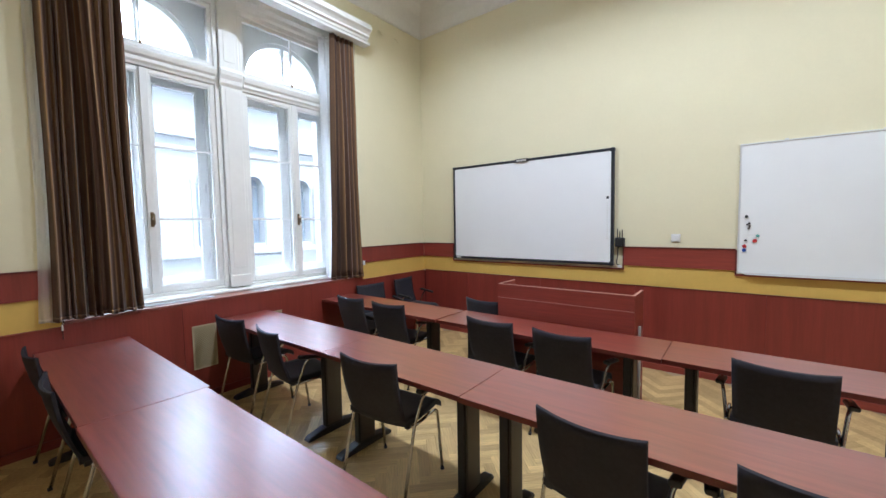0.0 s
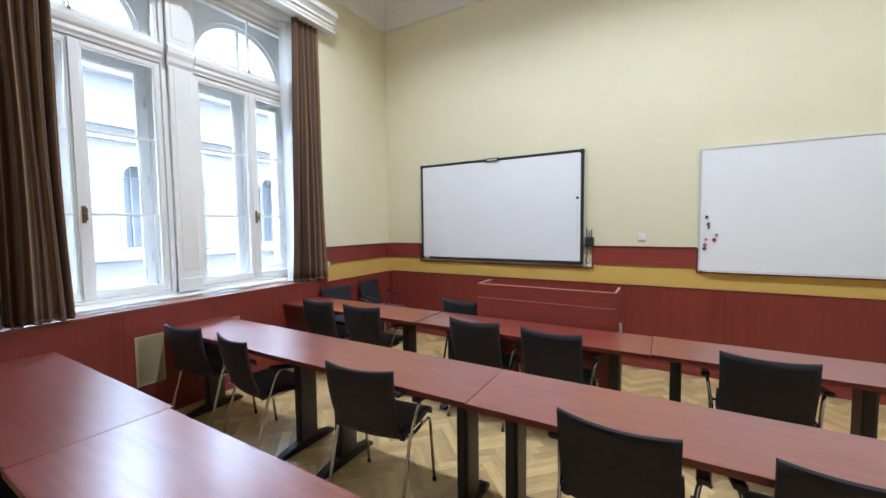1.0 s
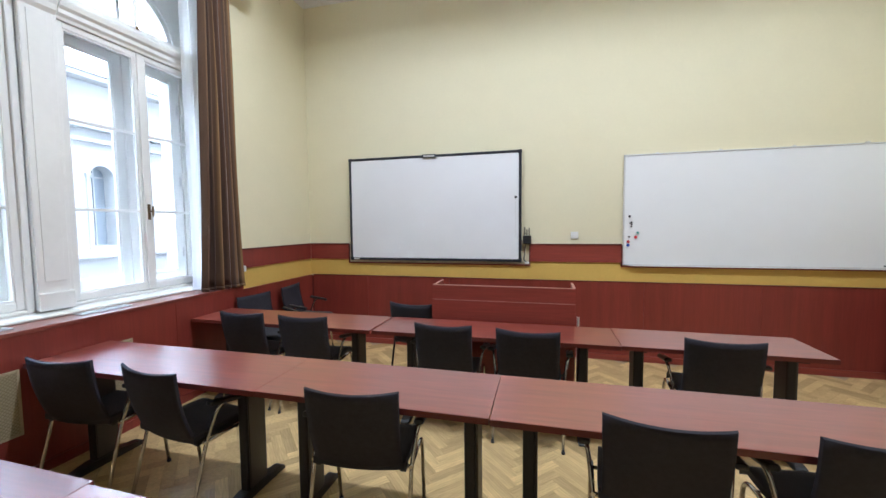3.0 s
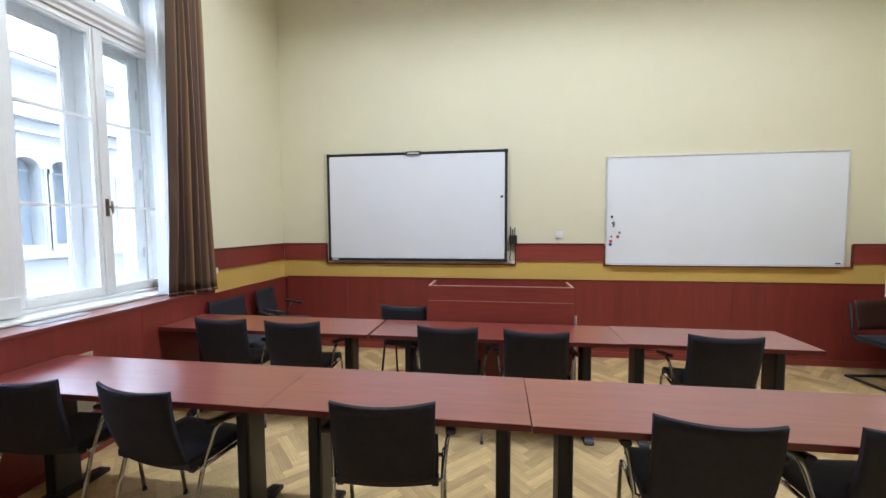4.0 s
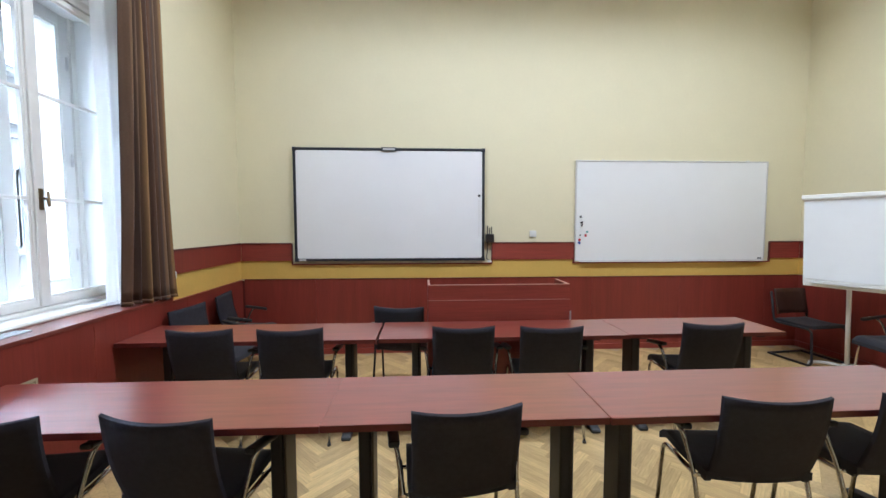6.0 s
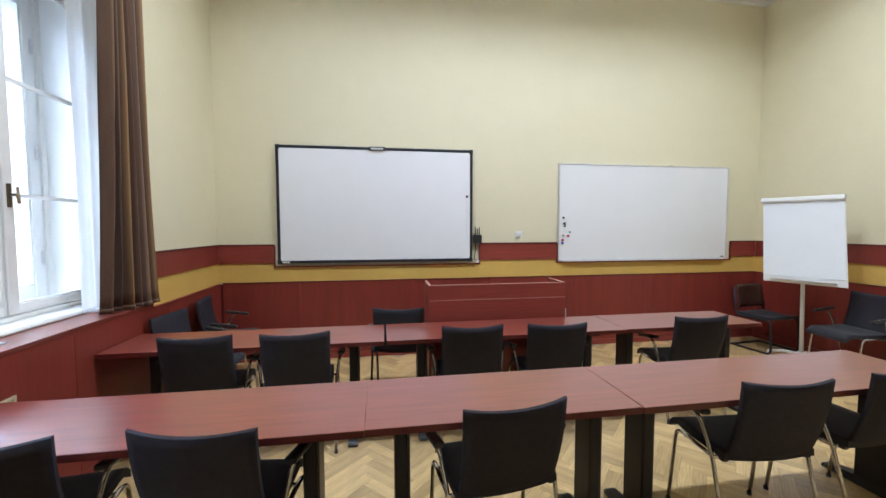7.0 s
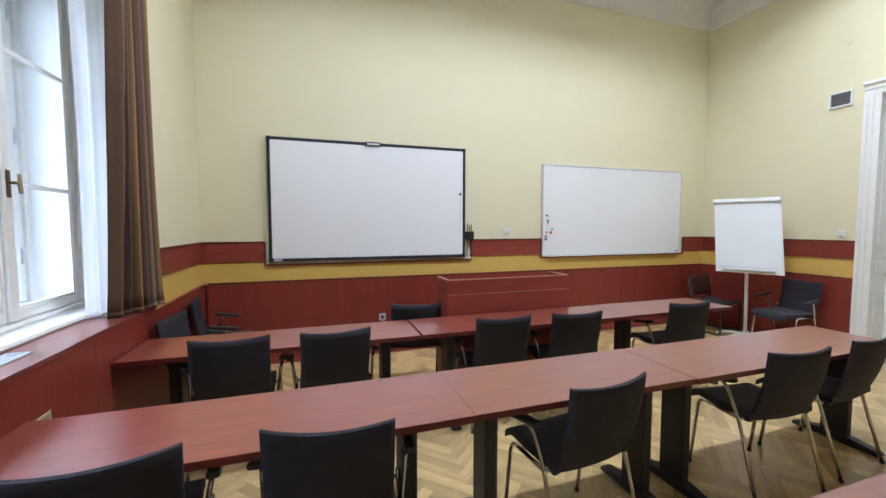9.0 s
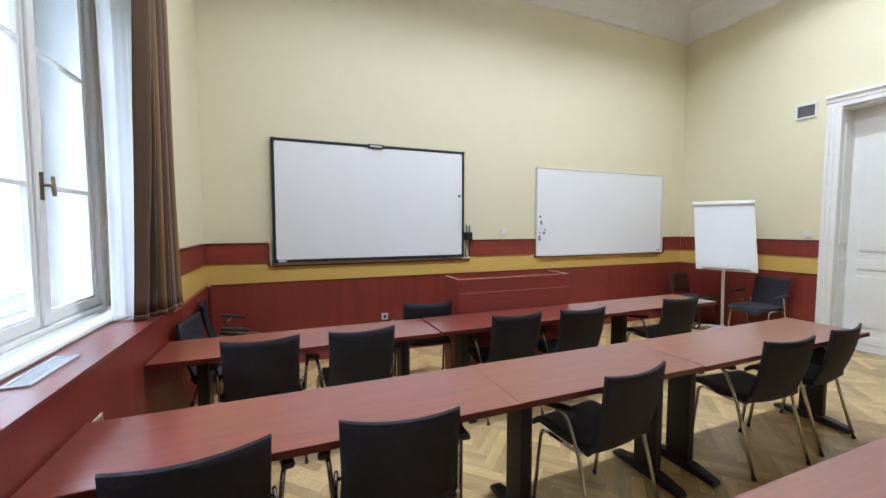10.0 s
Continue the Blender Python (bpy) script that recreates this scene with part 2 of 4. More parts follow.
def sheet(bm, fn, nu, nv, thick, smooth=True):
    """A curved panel of even thickness: fn(u, v) gives the place and the outward normal."""
    front, back = [], []
    for j in range(nv + 1):
        fr, br = [], []
        for i in range(nu + 1):
            p, nrm = fn(i / nu, j / nv)
            p, nrm = Vector(p), Vector(nrm).normalized()
            fr.append(bm.verts.new(p + nrm * thick / 2))
            br.append(bm.verts.new(p - nrm * thick / 2))
        front.append(fr)
        back.append(br)
    for j in range(nv):
        for i in range(nu):
            bm.faces.new((front[j][i], front[j][i + 1], front[j + 1][i + 1], front[j + 1][i])).smooth = smooth
            bm.faces.new((back[j][i], back[j + 1][i], back[j + 1][i + 1], back[j][i + 1])).smooth = smooth
    rim = [(0, i) for i in range(nu)] + [(j, nu) for j in range(nv)] + [(nv, i) for i in range(nu, 0, -1)] + [(j, 0) for j in range(nv, 0, -1)]
    for (a, b), (c, d) in zip(rim, rim[1:] + rim[:1]):
        bm.faces.new((front[a][b], back[a][b], back[c][d], front[c][d]))
    return bm


def prism(bm, profile, axis, a, b):
    """A closed outline swept along an axis. profile: pairs in the other two axes, in x-y-z order."""
    def place(p, t):
        return {"x": (t, p[0], p[1]), "y": (p[0], t, p[1]), "z": (p[0], p[1], t)}[axis]
    r0 = [bm.verts.new(place(p, a)) for p in profile]
    r1 = [bm.verts.new(place(p, b)) for p in profile]
    n = len(profile)
    for i in range(n):
        bm.faces.new((r0[i], r0[(i + 1) % n], r1[(i + 1) % n], r1[i]))
    bm.faces.new(r0[::-1])
    bm.faces.new(r1)
    return bm


def arched_slab(bm, x0, x1, y0, y1, z0, z1, openings, n=20):
    """An upright slab across x0..x1 with openings (ya, yb, za, zs, arched): zs is the springing of the arch."""
    for x in (x0, x1):
        ys = sorted({y0, y1, *(o[0] for o in openings), *(o[1] for o in openings)})
        for ya, yb in zip(ys, ys[1:]):
            mine = sorted((o for o in openings if o[0] <= ya and o[1] >= yb), key=lambda o: o[2])
            low = [(ya, z0), (yb, z0)]
            for o in mine:
                bm.faces.new([bm.verts.new((x, *p)) for p in (low[0], low[-1], (yb, o[2]), (ya, o[2]))]) if len(low) == 2 else None
                if len(low) > 2:
                    for p, q in zip(low, low[1:]):
                        bm.faces.new([bm.verts.new((x, *r)) for r in (p, q, (q[0], o[2]), (p[0], o[2]))])
                if o[4]:
                    c, r = (ya + yb) / 2, (yb - ya) / 2
                    low = [(c - r * math.cos(math.pi * k / n), o[3] + r * math.sin(math.pi * k / n)) for k in range(n + 1)]
                else:
                    low = [(ya, o[3]), (yb, o[3])]
            for p, q in zip(low, low[1:]):
                bm.faces.new([bm.verts.new((x, *r)) for r in (p, q, (q[0], z1), (p[0], z1))])
    for ya, yb, za, zs, arched in openings:
        c, r = (ya + yb) / 2, (yb - ya) / 2
        line = [(ya, zs), (ya, za), (yb, za), (yb, zs)]
        if arched:
            line += [(c + r * math.cos(math.pi * k / n), zs + r * math.sin(math.pi * k / n)) for k in range(1, n)]
        for p, q in zip(line, line[1:] + line[:1]):
            bm.faces.new([bm.verts.new(v) for v in ((x0, *p), (x0, *q), (x1, *q), (x1, *p))])
    bmesh.ops.remove_doubles(bm, verts=bm.verts, dist=1e-5)
    box_rim = [(y0, z0), (y1, z0), (y1, z1), (y0, z1)]
    for p, q in zip(box_rim, box_rim[1:] + box_rim[:1]):
        bm.faces.new([bm.verts.new(v) for v in ((x0, *p), (x0, *q), (x1, *q), (x1, *p))])
    bmesh.ops.recalc_face_normals(bm, faces=bm.faces)
    return bm


def mesh_of(name, bm, mat):
    me = bpy.data.meshes.new(name)
    bmesh.ops.recalc_face_normals(bm, faces=bm.faces)
    bm.to_mesh(me)
    bm.free()
    me.materials.append(mat)
    return me


def part(name, bm, mat, parent, label=""):
    ob = new(name, mesh_of(name, bm, mat))
    ob.parent = parent
    if label:
        tagged(ob, label)
    return ob


def solid(name, bm, mat, label, category, group="", kind=""):
    return tagged(new(name, mesh_of(name, bm, mat)), label, category, group, kind)


def holder(name, label, category, m=None, group="", kind=""):
    e = new(name)
    e.empty_display_size = 0.1
    if m is not None:
        e.matrix_basis = m
    return tagged(e, label, category, group, kind)


def structure(name, bm, mat, label, category):
    return solid(name, bm, mat, label, category, kind="structure")


# ---------------------------------------------------------------- room shell
RX, RY, SOUTH = 6.98, 5.0, -2.4      # east wall, board wall, back wall
PANEL, STRIPE, RAIL = 0.908, 1.132, 1.346   # tops of wainscot, yellow stripe, rail
COVE = 4.51

bm = boxes((-0.9, RY, 0, RX + 0.5, RY + 0.4, 5.6))
wall_north = structure("wall_north", bm, CREAM, "cream painted wall behind the two boards", "wall")
bm = boxes((-0.60, SOUTH, 0.0, 0, 0.78, 5.6), (-0.60, 3.70, 0.0, 0, RY, 5.6), (-0.60, 0.78, 0, 0, 3.70, 0.924), (-0.60, 0.78, 4.16, 0, 3.70, 5.6))
wall_west = structure("wall_west", bm, CREAM, "cream painted window wall with a deep niche", "wall")
bm = bmesh.new()
arched_slab(bm, -0.90, -0.62, SOUTH, RY, -0.4, 5.6, [(0.96, 2.10, 1.03, 3.18, False), (0.99, 2.07, 3.35, 3.40, True), (2.48, 3.62, 1.03, 3.18, False), (2.51, 3.59, 3.35, 3.40, True)])
outer_wall = structure("wall_outer", bm, PLASTER, "white plastered outer wall with arched window heads", "wall")
bm = boxes((RX, SOUTH, 0, RX + 0.42, 1.72, 5.6), (RX, 3.02, 0, RX + 0.42, RY, 5.6), (RX, 1.72, 2.95, RX + 0.42, 3.02, 5.6), (RX + 0.62, 1.4, 0, RX + 0.7, 3.3, 3.2))
wall_east = structure("wall_east", bm, CREAM, "cream painted wall with a deep doorway", "wall")
bm = boxes((-0.9, SOUTH - 0.3, 0, RX + 0.5, SOUTH, 5.6))
wall_south = structure("wall_south", bm, CREAM, "plain cream painted back wall", "wall")
bm = boxes((-0.9, SOUTH - 0.3, 5.25, RX + 0.5, RY + 0.4, 5.6))
# coved cornice round the room, part of the ceiling
cove_profile = [(0, COVE), (0.012, COVE), (0.03, COVE + 0.02), (0.05, COVE + 0.14), (0.10, COVE + 0.28), (0.18, COVE + 0.39), (0.30, COVE + 0.46), (0.31, COVE + 0.50),
                (0.36, COVE + 0.50), (0.37, COVE + 0.56), (0.43, COVE + 0.60), (0.44, COVE + 0.745), (0, COVE + 0.745)]
prism(bm, [(RY - d, z) for d, z in cove_profile], "x", 0, RX)
prism(bm, [(SOUTH + d, z) for d, z in cove_profile], "x", 0, RX)
prism(bm, [(d, z) for d, z in cove_profile], "y", SOUTH, RY)
prism(bm, [(RX - d, z) for d, z in cove_profile], "y", SOUTH, RY)
ceiling = structure("ceiling", bm, PLASTER, "white ceiling with a coved plaster cornice", "ceiling")

# wainscot of mahogany panels: each sheet is a piece
bm = boxes((0, RY - 0.012, 0, RX, RY, PANEL - 0.01))
wains_n = structure("wainscot_north", bm, EDGE, "dark red mahogany wainscot along the board wall", "wainscot")
for a, b in ((0.052, 0.875), (0.878, 2.005), (2.008, 3.13), (3.133, 4.26), (4.263, 5.39), (5.393, 6.51), (6.513, 6.958)):
    part("panel", boxes((a, RY - 0.022, 0.07, b, RY - 0.012, PANEL - 0.003)), RED_V, wains_n)
part("skirting", boxes((0.05, RY - 0.034, 0, RX - 0.022, RY - 0.012, 0.068), bevel=0.003), RED_H, wains_n)
part("cap_strip", boxes((0.05, RY - 0.026, PANEL - 0.002, RX - 0.02, RY, PANEL + 0.008)), EDGE, wains_n)
bm = boxes((RX - 0.012, SOUTH, 0, RX, 1.58, PANEL - 0.01), (RX - 0.012, 3.15, 0, RX, RY - 0.024, PANEL - 0.01))
wains_e = structure("wainscot_east", bm, EDGE, "dark red mahogany wainscot beside the doorway", "wainscot")
for a, b in ((3.15, 3.96), (3.963, RY - 0.024), (0.45, 1.58), (-0.68, 0.447), (SOUTH, -0.683)):
    part("panel", boxes((RX - 0.022, a, 0.07, RX - 0.012, b, PANEL - 0.003)), RED_V, wains_e)
part("cap_strip", boxes((RX - 0.026, 3.15, PANEL - 0.002, RX, RY - 0.026, PANEL + 0.008), (RX - 0.026, SOUTH, PANEL - 0.002, RX, 1.58, PANEL + 0.008)), EDGE, wains_e)
part("skirting", boxes((RX - 0.034, 3.15, 0, RX - 0.012, RY - 0.034, 0.068), (RX - 0.034, SOUTH, 0, RX - 0.012, 1.58, 0.068)), RED_V, wains_e)

# yellow stripe: thin paint coat on the walls
yel = boxes((0.004, RY - 0.004, PANEL + 0.008, RX - 0.004, RY + 0.002, STRIPE - 0.04), (0.004, RY - 0.004, STRIPE - 0.04, 0.60, RY + 0.002, STRIPE), (3.011, RY - 0.004, STRIPE - 0.04, 4.016, RY + 0.002, STRIPE),
            (6.571, RY - 0.004, STRIPE - 0.04, RX - 0.004, RY + 0.002, STRIPE))
structure("stripe_north", yel, YELLOW, "ochre yellow painted stripe above the wainscot", "painted stripe")
yel = boxes((-0.002, SOUTH, PANEL, 0.004, 0.775, STRIPE), (-0.002, 3.705, PANEL, 0.004, RY - 0.004, STRIPE))
structure("stripe_west", yel, YELLOW, "ochre yellow painted stripe beside the window", "painted stripe")
yel = boxes((RX - 0.004, SOUTH, PANEL + 0.008, RX + 0.002, 1.57, STRIPE), (RX - 0.004, 3.15, PANEL + 0.008, RX + 0.002, RY - 0.004, STRIPE))
structure("stripe_east", yel, YELLOW, "ochre yellow painted stripe beside the doorway", "painted stripe")

# rail of mahogany boards with a cap, let down round the boards
rail_n = structure("rail_north", boxes((0.02, RY - 0.018, STRIPE, 0.60, RY, RAIL - 0.014), (3.011, RY - 0.018, STRIPE, 4.016, RY, RAIL - 0.014), (6.571, RY - 0.018, STRIPE, RX - 0.02, RY, RAIL - 0.014)),
                   RED_H, "dark red mahogany rail board along the board wall", "rail")
for a, b in ((0.02, 0.605), (3.006, 4.021), (6.566, RX - 0.02)):
    part("cap", boxes((a, RY - 0.026, RAIL - 0.014, b, RY, RAIL), bevel=0.002), EDGE, rail_n)
for a, b in ((0.60, 3.011), (4.016, 6.571)):
    part("ledge", boxes((a, RY - 0.022, STRIPE - 0.052, b, RY, STRIPE - 0.036), bevel=0.002), RED_H, rail_n)
    for x, w in ((a, 0.014), (b - 0.014, 0.014)):
        part("upright", boxes((x, RY - 0.022, STRIPE - 0.036, x + w, RY, RAIL - 0.014)), EDGE, rail_n)
rail_w = structure("rail_west", boxes((0, SOUTH, STRIPE, 0.018, 0.775, RAIL - 0.014), (0, 3.705, STRIPE, 0.018, RY - 0.02, RAIL - 0.014)), RED_V, "dark red mahogany rail board beside the window", "rail")
part("cap", boxes((0, SOUTH, RAIL - 0.014, 0.026, 0.775, RAIL), (0, 3.705, RAIL - 0.014, 0.026, RY - 0.02, RAIL)), EDGE, rail_w)
rail_e = structure("rail_east", boxes((RX - 0.018, 3.15, STRIPE, RX, RY - 0.02, RAIL - 0.014), (RX - 0.018, SOUTH, STRIPE, RX, 1.57, RAIL - 0.014)), RED_V, "dark red mahogany rail board beside the doorway", "rail")
part("cap", boxes((RX - 0.026, 3.15, RAIL - 0.014, RX, RY - 0.026, RAIL), (RX - 0.026, SOUTH, RAIL - 0.014, RX, 1.57, RAIL)), EDGE, rail_e)

# ---------------------------------------------------------------- radiator cover under the window
cover = structure("radiator_cover", boxes((0, SOUTH, 0.07, 0.018, RY - 0.024, PANEL - 0.02)), EDGE, "dark red mahogany radiator cover and wainscot under the window", "radiator cover")
for a, b in ((SOUTH, -0.9), (-0.897, 0.30), (0.303, 1.56), (1.563, 2.90), (2.903, 3.90), (3.903, RY - 0.024)):
    part("panel", boxes((0.018, a, 0.07, 0.028, b, PANEL - 0.012)), RED_V, cover)
part("shelf", boxes((-0.34, 0.785, 0.925, 0.036, 3.695, 0.95), bevel=0.002), SHELF, cover, "glossy mahogany window shelf")
part("ledge", boxes((0.0, SOUTH, PANEL - 0.012, 0.034, 0.775, PANEL), (0.0, 3.705, PANEL - 0.012, 0.034, RY - 0.026, PANEL)), RED_V, cover)
part("fascia", boxes((0.012, 0.78, PANEL - 0.012, 0.030, 3.70, 0.925)), RED_V, cover)
part("skirting", boxes((0, SOUTH, 0, 0.036, RY - 0.034, 0.068)), RED_V, cover)


def grille(y0, y1, z0, z1, upright, label):
    g = holder("vent_grille", label, "vent grille", group="grilles of the radiator cover")
    w = 0.014
    if upright:   # in the front panel, lattice of diagonal wires
        x0, x1 = 0.0285, 0.033
        part("frame", boxes((x0, y0, z0, x1, y1, z0 + w), (x0, y0, z1 - w, x1, y1, z1), (x0, y0, z0 + w, x1, y0 + w, z1 - w), (x0, y1 - w, z0 + w, x1, y1, z1 - w)), MESH_CREAM, g)
        part("backing", boxes((x0, y0 + w, z0 + w, x0 + 0.001, y1 - w, z1 - w)), MESH_CREAM, g)
        bm = bmesh.new()
        h = z1 - z0 - 2 * w
        step = 0.022
        for s in (1, -1):
            k = y0 - h
            while k < y1 + h:
                a, b = k, k + s * h
                za, zb = z0 + w, z1 - w
                lo, hi = y0 + w, y1 - w
                def clip(a, za, b, zb):
                    if a > b:
                        a, za, b, zb = b, zb, a, za
                    if b <= lo or a >= hi:
                        return None
                    f = (zb - za) / (b - a)
                    if a < lo:
                        a, za = lo, za + f * (lo - a)
                    if b > hi:
                        b, zb = hi, zb - f * (b - hi)
                    return a, za, b, zb
                c = clip(a, za, b, zb)
                if c:
                    a, za, b, zb = c
                    d = 0.003
                    vs = [bm.verts.new(p) for p in ((x0 + 0.0022, a, za - d), (x0 + 0.0022, b, zb - d), (x0 + 0.0022, b, zb + d), (x0 + 0.0022, a, za + d),
                                                    (x0 + 0.004, a, za - d), (x0 + 0.004, b, zb - d), (x0 + 0.004, b, zb + d), (x0 + 0.004, a, za + d))]
                    for q in ((0, 1, 2, 3), (4, 7, 6, 5), (0, 4, 5, 1), (2, 6, 7, 3)):
                        bm.faces.new([vs[i] for i in q])
                k += step
        part("wire_mesh", bm, MESH_DARK, g)
    else:         # in the shelf, a pierced white tray
        x0, x1 = -0.158, -0.068
        zz = 0.951
        part("frame", boxes((x0, y0, zz, x0 + 0.012, y1, zz + 0.006), (x1 - 0.012, y0, zz, x1, y1, zz + 0.006), (x0 + 0.012, y0, zz, x1 - 0.012, y0 + 0.012, zz + 0.006), (x0 + 0.012, y1 - 0.012, zz, x1 - 0.012, y1, zz + 0.006)), TRAY, g)
        part("backing", boxes((x0 + 0.012, y0 + 0.012, zz, x1 - 0.012, y1 - 0.012, zz + 0.001)), DARK, g)
        bm = bmesh.new()
        n = int((y1 - y0 - 0.024) / 0.016)
        for i in range(n):
            ya = y0 + 0.012 + i * 0.016
            box(bm, x0 + 0.012, ya, zz + 0.001, x1 - 0.012, ya + 0.009, zz + 0.004)
        for k in range(6):
            xa = x0 + 0.02 + k * 0.0105
            box(bm, xa, y0 + 0.012, zz + 0.004, xa + 0.005, y1 - 0.012, zz + 0.005)
        part("slats", bm, TRAY, g)
    return g


for y0, y1 in ((1.63, 1.84), (2.35, 2.52)):
    grille(y0, y1, 0.30, 0.715, True, "cream wire mesh grille in the red radiator cover")
for y0, y1 in ((1.30, 1.88), (2.25, 2.61)):
    grille(y0, y1, 0, 0, False, "white pierced metal grille let into the window shelf")

# ---------------------------------------------------------------- windows
XI, XO = -0.38, -0.66     # planes of the inner and the outer sashes


def sash(parent, y0, y1, z0, z1, x, bars, stile, name="sash"):
    d = 0.022
    s = part(name, boxes((x - d, y0, z0, x + d, y0 + stile, z1), (x - d, y1 - stile, z0, x + d, y1, z1), (x - d, y0 + stile, z0, x + d, y1 - stile, z0 + stile + 0.012),
                         (x - d, y0 + stile, z1 - stile, x + d, y1 - stile, z1), bevel=0.004), WHITE_WOOD, parent)
    bead = 0.012
    a, b, c, e = y0 + stile, y1 - stile, z0 + stile + 0.012, z1 - stile
    part("bead", boxes((x - d + 0.008, a, c, x + d - 0.008, a + bead, e), (x - d + 0.008, b - bead, c, x + d - 0.008, b, e), (x - d + 0.008, a + bead, c, x + d - 0.008, b - bead, c + bead), (x - d + 0.008, a + bead, e - bead, x + d - 0.008, b - bead, e)), WHITE_WOOD, s)
    edges = [c, *bars, e]
    for z in bars:
        part("glazing_bar", boxes((x - 0.014, a + bead, z - 0.011, x + 0.014, b - bead, z + 0.011), bevel=0.003), WHITE_WOOD, s)
    for za, zb in zip(edges, edges[1:]):
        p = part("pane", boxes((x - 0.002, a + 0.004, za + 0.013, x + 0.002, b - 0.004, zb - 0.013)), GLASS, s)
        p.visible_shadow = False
    return s


def lever(parent, y, z):
    h = part("handle", boxes((XI + 0.04, y - 0.014, z - 0.07, XI + 0.047, y + 0.014, z + 0.07), bevel=0.003), BRASS, parent, "dark brass window handle")
    bm = bmesh.new()
    tube(bm, rounded_path([(XI + 0.045, y, z + 0.005), (XI + 0.085, y, z + 0.005), (XI + 0.09, y + 0.004, z - 0.055), (XI + 0.085, y + 0.004, z + 0.05)], 0.012, 3), 0.008, 8)
    part("lever", bm, BRASS, h)


def casement_window(name, ya, yb):
    mid = (ya + yb) / 2
    w = holder(name, "tall white double casement window with an arched fanlight", "window", kind="structure")
    f = 0.045
    xa, xb = XI - 0.035, XI + 0.045
    part("window_frame", boxes((xa, ya, 0.985, xb, ya + f, 4.02), (xa, yb - f, 0.985, xb, yb, 4.02), (xa, ya + f, 0.985, xb, yb - f, 1.012), (xa, ya + f, 3.95, xb, yb - f, 4.02), bevel=0.006), WHITE_WOOD, w)
    part("transom", prism(bmesh.new(), [(xa, 3.14), (xb - 0.007, 3.14), (xb, 3.16), (xb + 0.02, 3.18), (xb + 0.02, 3.21), (xb + 0.04, 3.23), (xb + 0.05, 3.265), (xb + 0.05, 3.28), (xb + 0.015, 3.30), (xb + 0.005, 3.32), (xa, 3.32)], "y", ya + f, yb - f), WHITE_WOOD, w, "moulded white transom")
    for a, b in ((ya + f, mid - 0.003), (mid + 0.003, yb - f)):
        sash(w, a, b, 1.016, 3.136, XI, (1.73, 2.42), 0.045)
    part("meeting_stile", boxes((XI + 0.0225, mid - 0.033, 1.02, XI + 0.04, mid + 0.033, 3.13), bevel=0.006), WHITE_WOOD, w)
    lever(w, mid, 1.725)
    # fanlight: square frame with one upright bar, glazed
    u, v = XI - 0.02, XI + 0.02
    part("fanlight_frame", boxes((u, ya + f, 3.323, v, yb - f, 3.363), (u, ya + f, 3.91, v, yb - f, 3.948), (u, ya + f, 3.363, v, ya + f + 0.035, 3.91), (u, yb - f - 0.035, 3.363, v, yb - f, 3.91)), WHITE_WOOD, w)
    part("fanlight_bar", boxes((u + 0.008, mid - 0.009, 3.363, v - 0.002, mid + 0.009, 3.91), bevel=0.003), WHITE_WOOD, w)
    for a, b in ((ya + f + 0.035, mid - 0.013), (mid + 0.013, yb - f - 0.035)):
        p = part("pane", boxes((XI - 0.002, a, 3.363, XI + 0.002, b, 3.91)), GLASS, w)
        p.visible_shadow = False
    part("latch", boxes((v, mid - 0.012, 3.345, v + 0.012, mid + 0.012, 3.372), bevel=0.004), BRASS, w)
    # outer sashes in the masonry
    om = mid + 0.05
    oa, ob_ = om - 0.57, om + 0.57
    for a, b in ((oa, om - 0.002), (om + 0.002, ob_)):
        sash(w, a, b, 1.032, 3.178, XO, (), 0.085, "outer_sash")
    bm = bmesh.new()
    n, r, c = 24, 0.54, om
    outer = [(c - r * math.cos(math.pi * k / n), 3.40 + r * math.sin(math.pi * k / n)) for k in range(n + 1)]
    inner = [(c - (r - 0.05) * math.cos(math.pi * k / n), 3.40 + (r - 0.05) * math.sin(math.pi * k / n)) for k in range(n + 1)]
    for (p, q), (s, t) in zip(zip(outer, outer[1:]), zip(inner, inner[1:])):
        vs = [[bm.verts.new((x, *z)) for z in (p, q, t, s)] for x in (XO - 0.03, XO + 0.025)]
        bm.faces.new(vs[0])
        bm.faces.new(vs[1][::-1])
        for i in range(4):
            bm.faces.new((vs[0][i], vs[1][i], vs[1][(i + 1) % 4], vs[0][(i + 1) % 4]))
    box(bm, XO - 0.03, c - r, 3.352, XO + 0.025, c + r, 3.40)
    box(bm, XO - 0.02, c - 0.016, 3.40, XO + 0.02, c + 0.016, 3.40 + r - 0.03)
    bmesh.ops.remove_doubles(bm, verts=bm.verts, dist=1e-5)
    part("arched_frame", bm, WHITE_WOOD, w)
    # lining of the space between the sashes, with hinges on it
    part("lining", boxes((-0.62, ya - 0.02, 0.985, xa, ya, 4.02), (-0.62, yb, 0.985, xa, yb + 0.02, 4.02), (-0.62, ya - 0.02, 0.96, xa, yb + 0.02, 0.985), (-0.62, ya - 0.02, 4.02, xa, yb + 0.02, 4.04), (-0.62, ya, 3.18, xa, yb, 3.30)), WHITE_WOOD, w)
    for z in (1.32, 2.07, 2.82):
        for y, sgn in ((oa, -1), (ob_, 1)):
            hb = bmesh.new()
            cylinder(hb, (XO + 0.03, y - sgn * 0.03, z), 0.009, 0.10, n=10)
            part("hinge", hb, ALU, w)
    return w


casement_window("window_1", 0.82, 2.14)
casement_window("window_2", 2.34, 3.66)
PF = XI + 0.045     # face of the frames
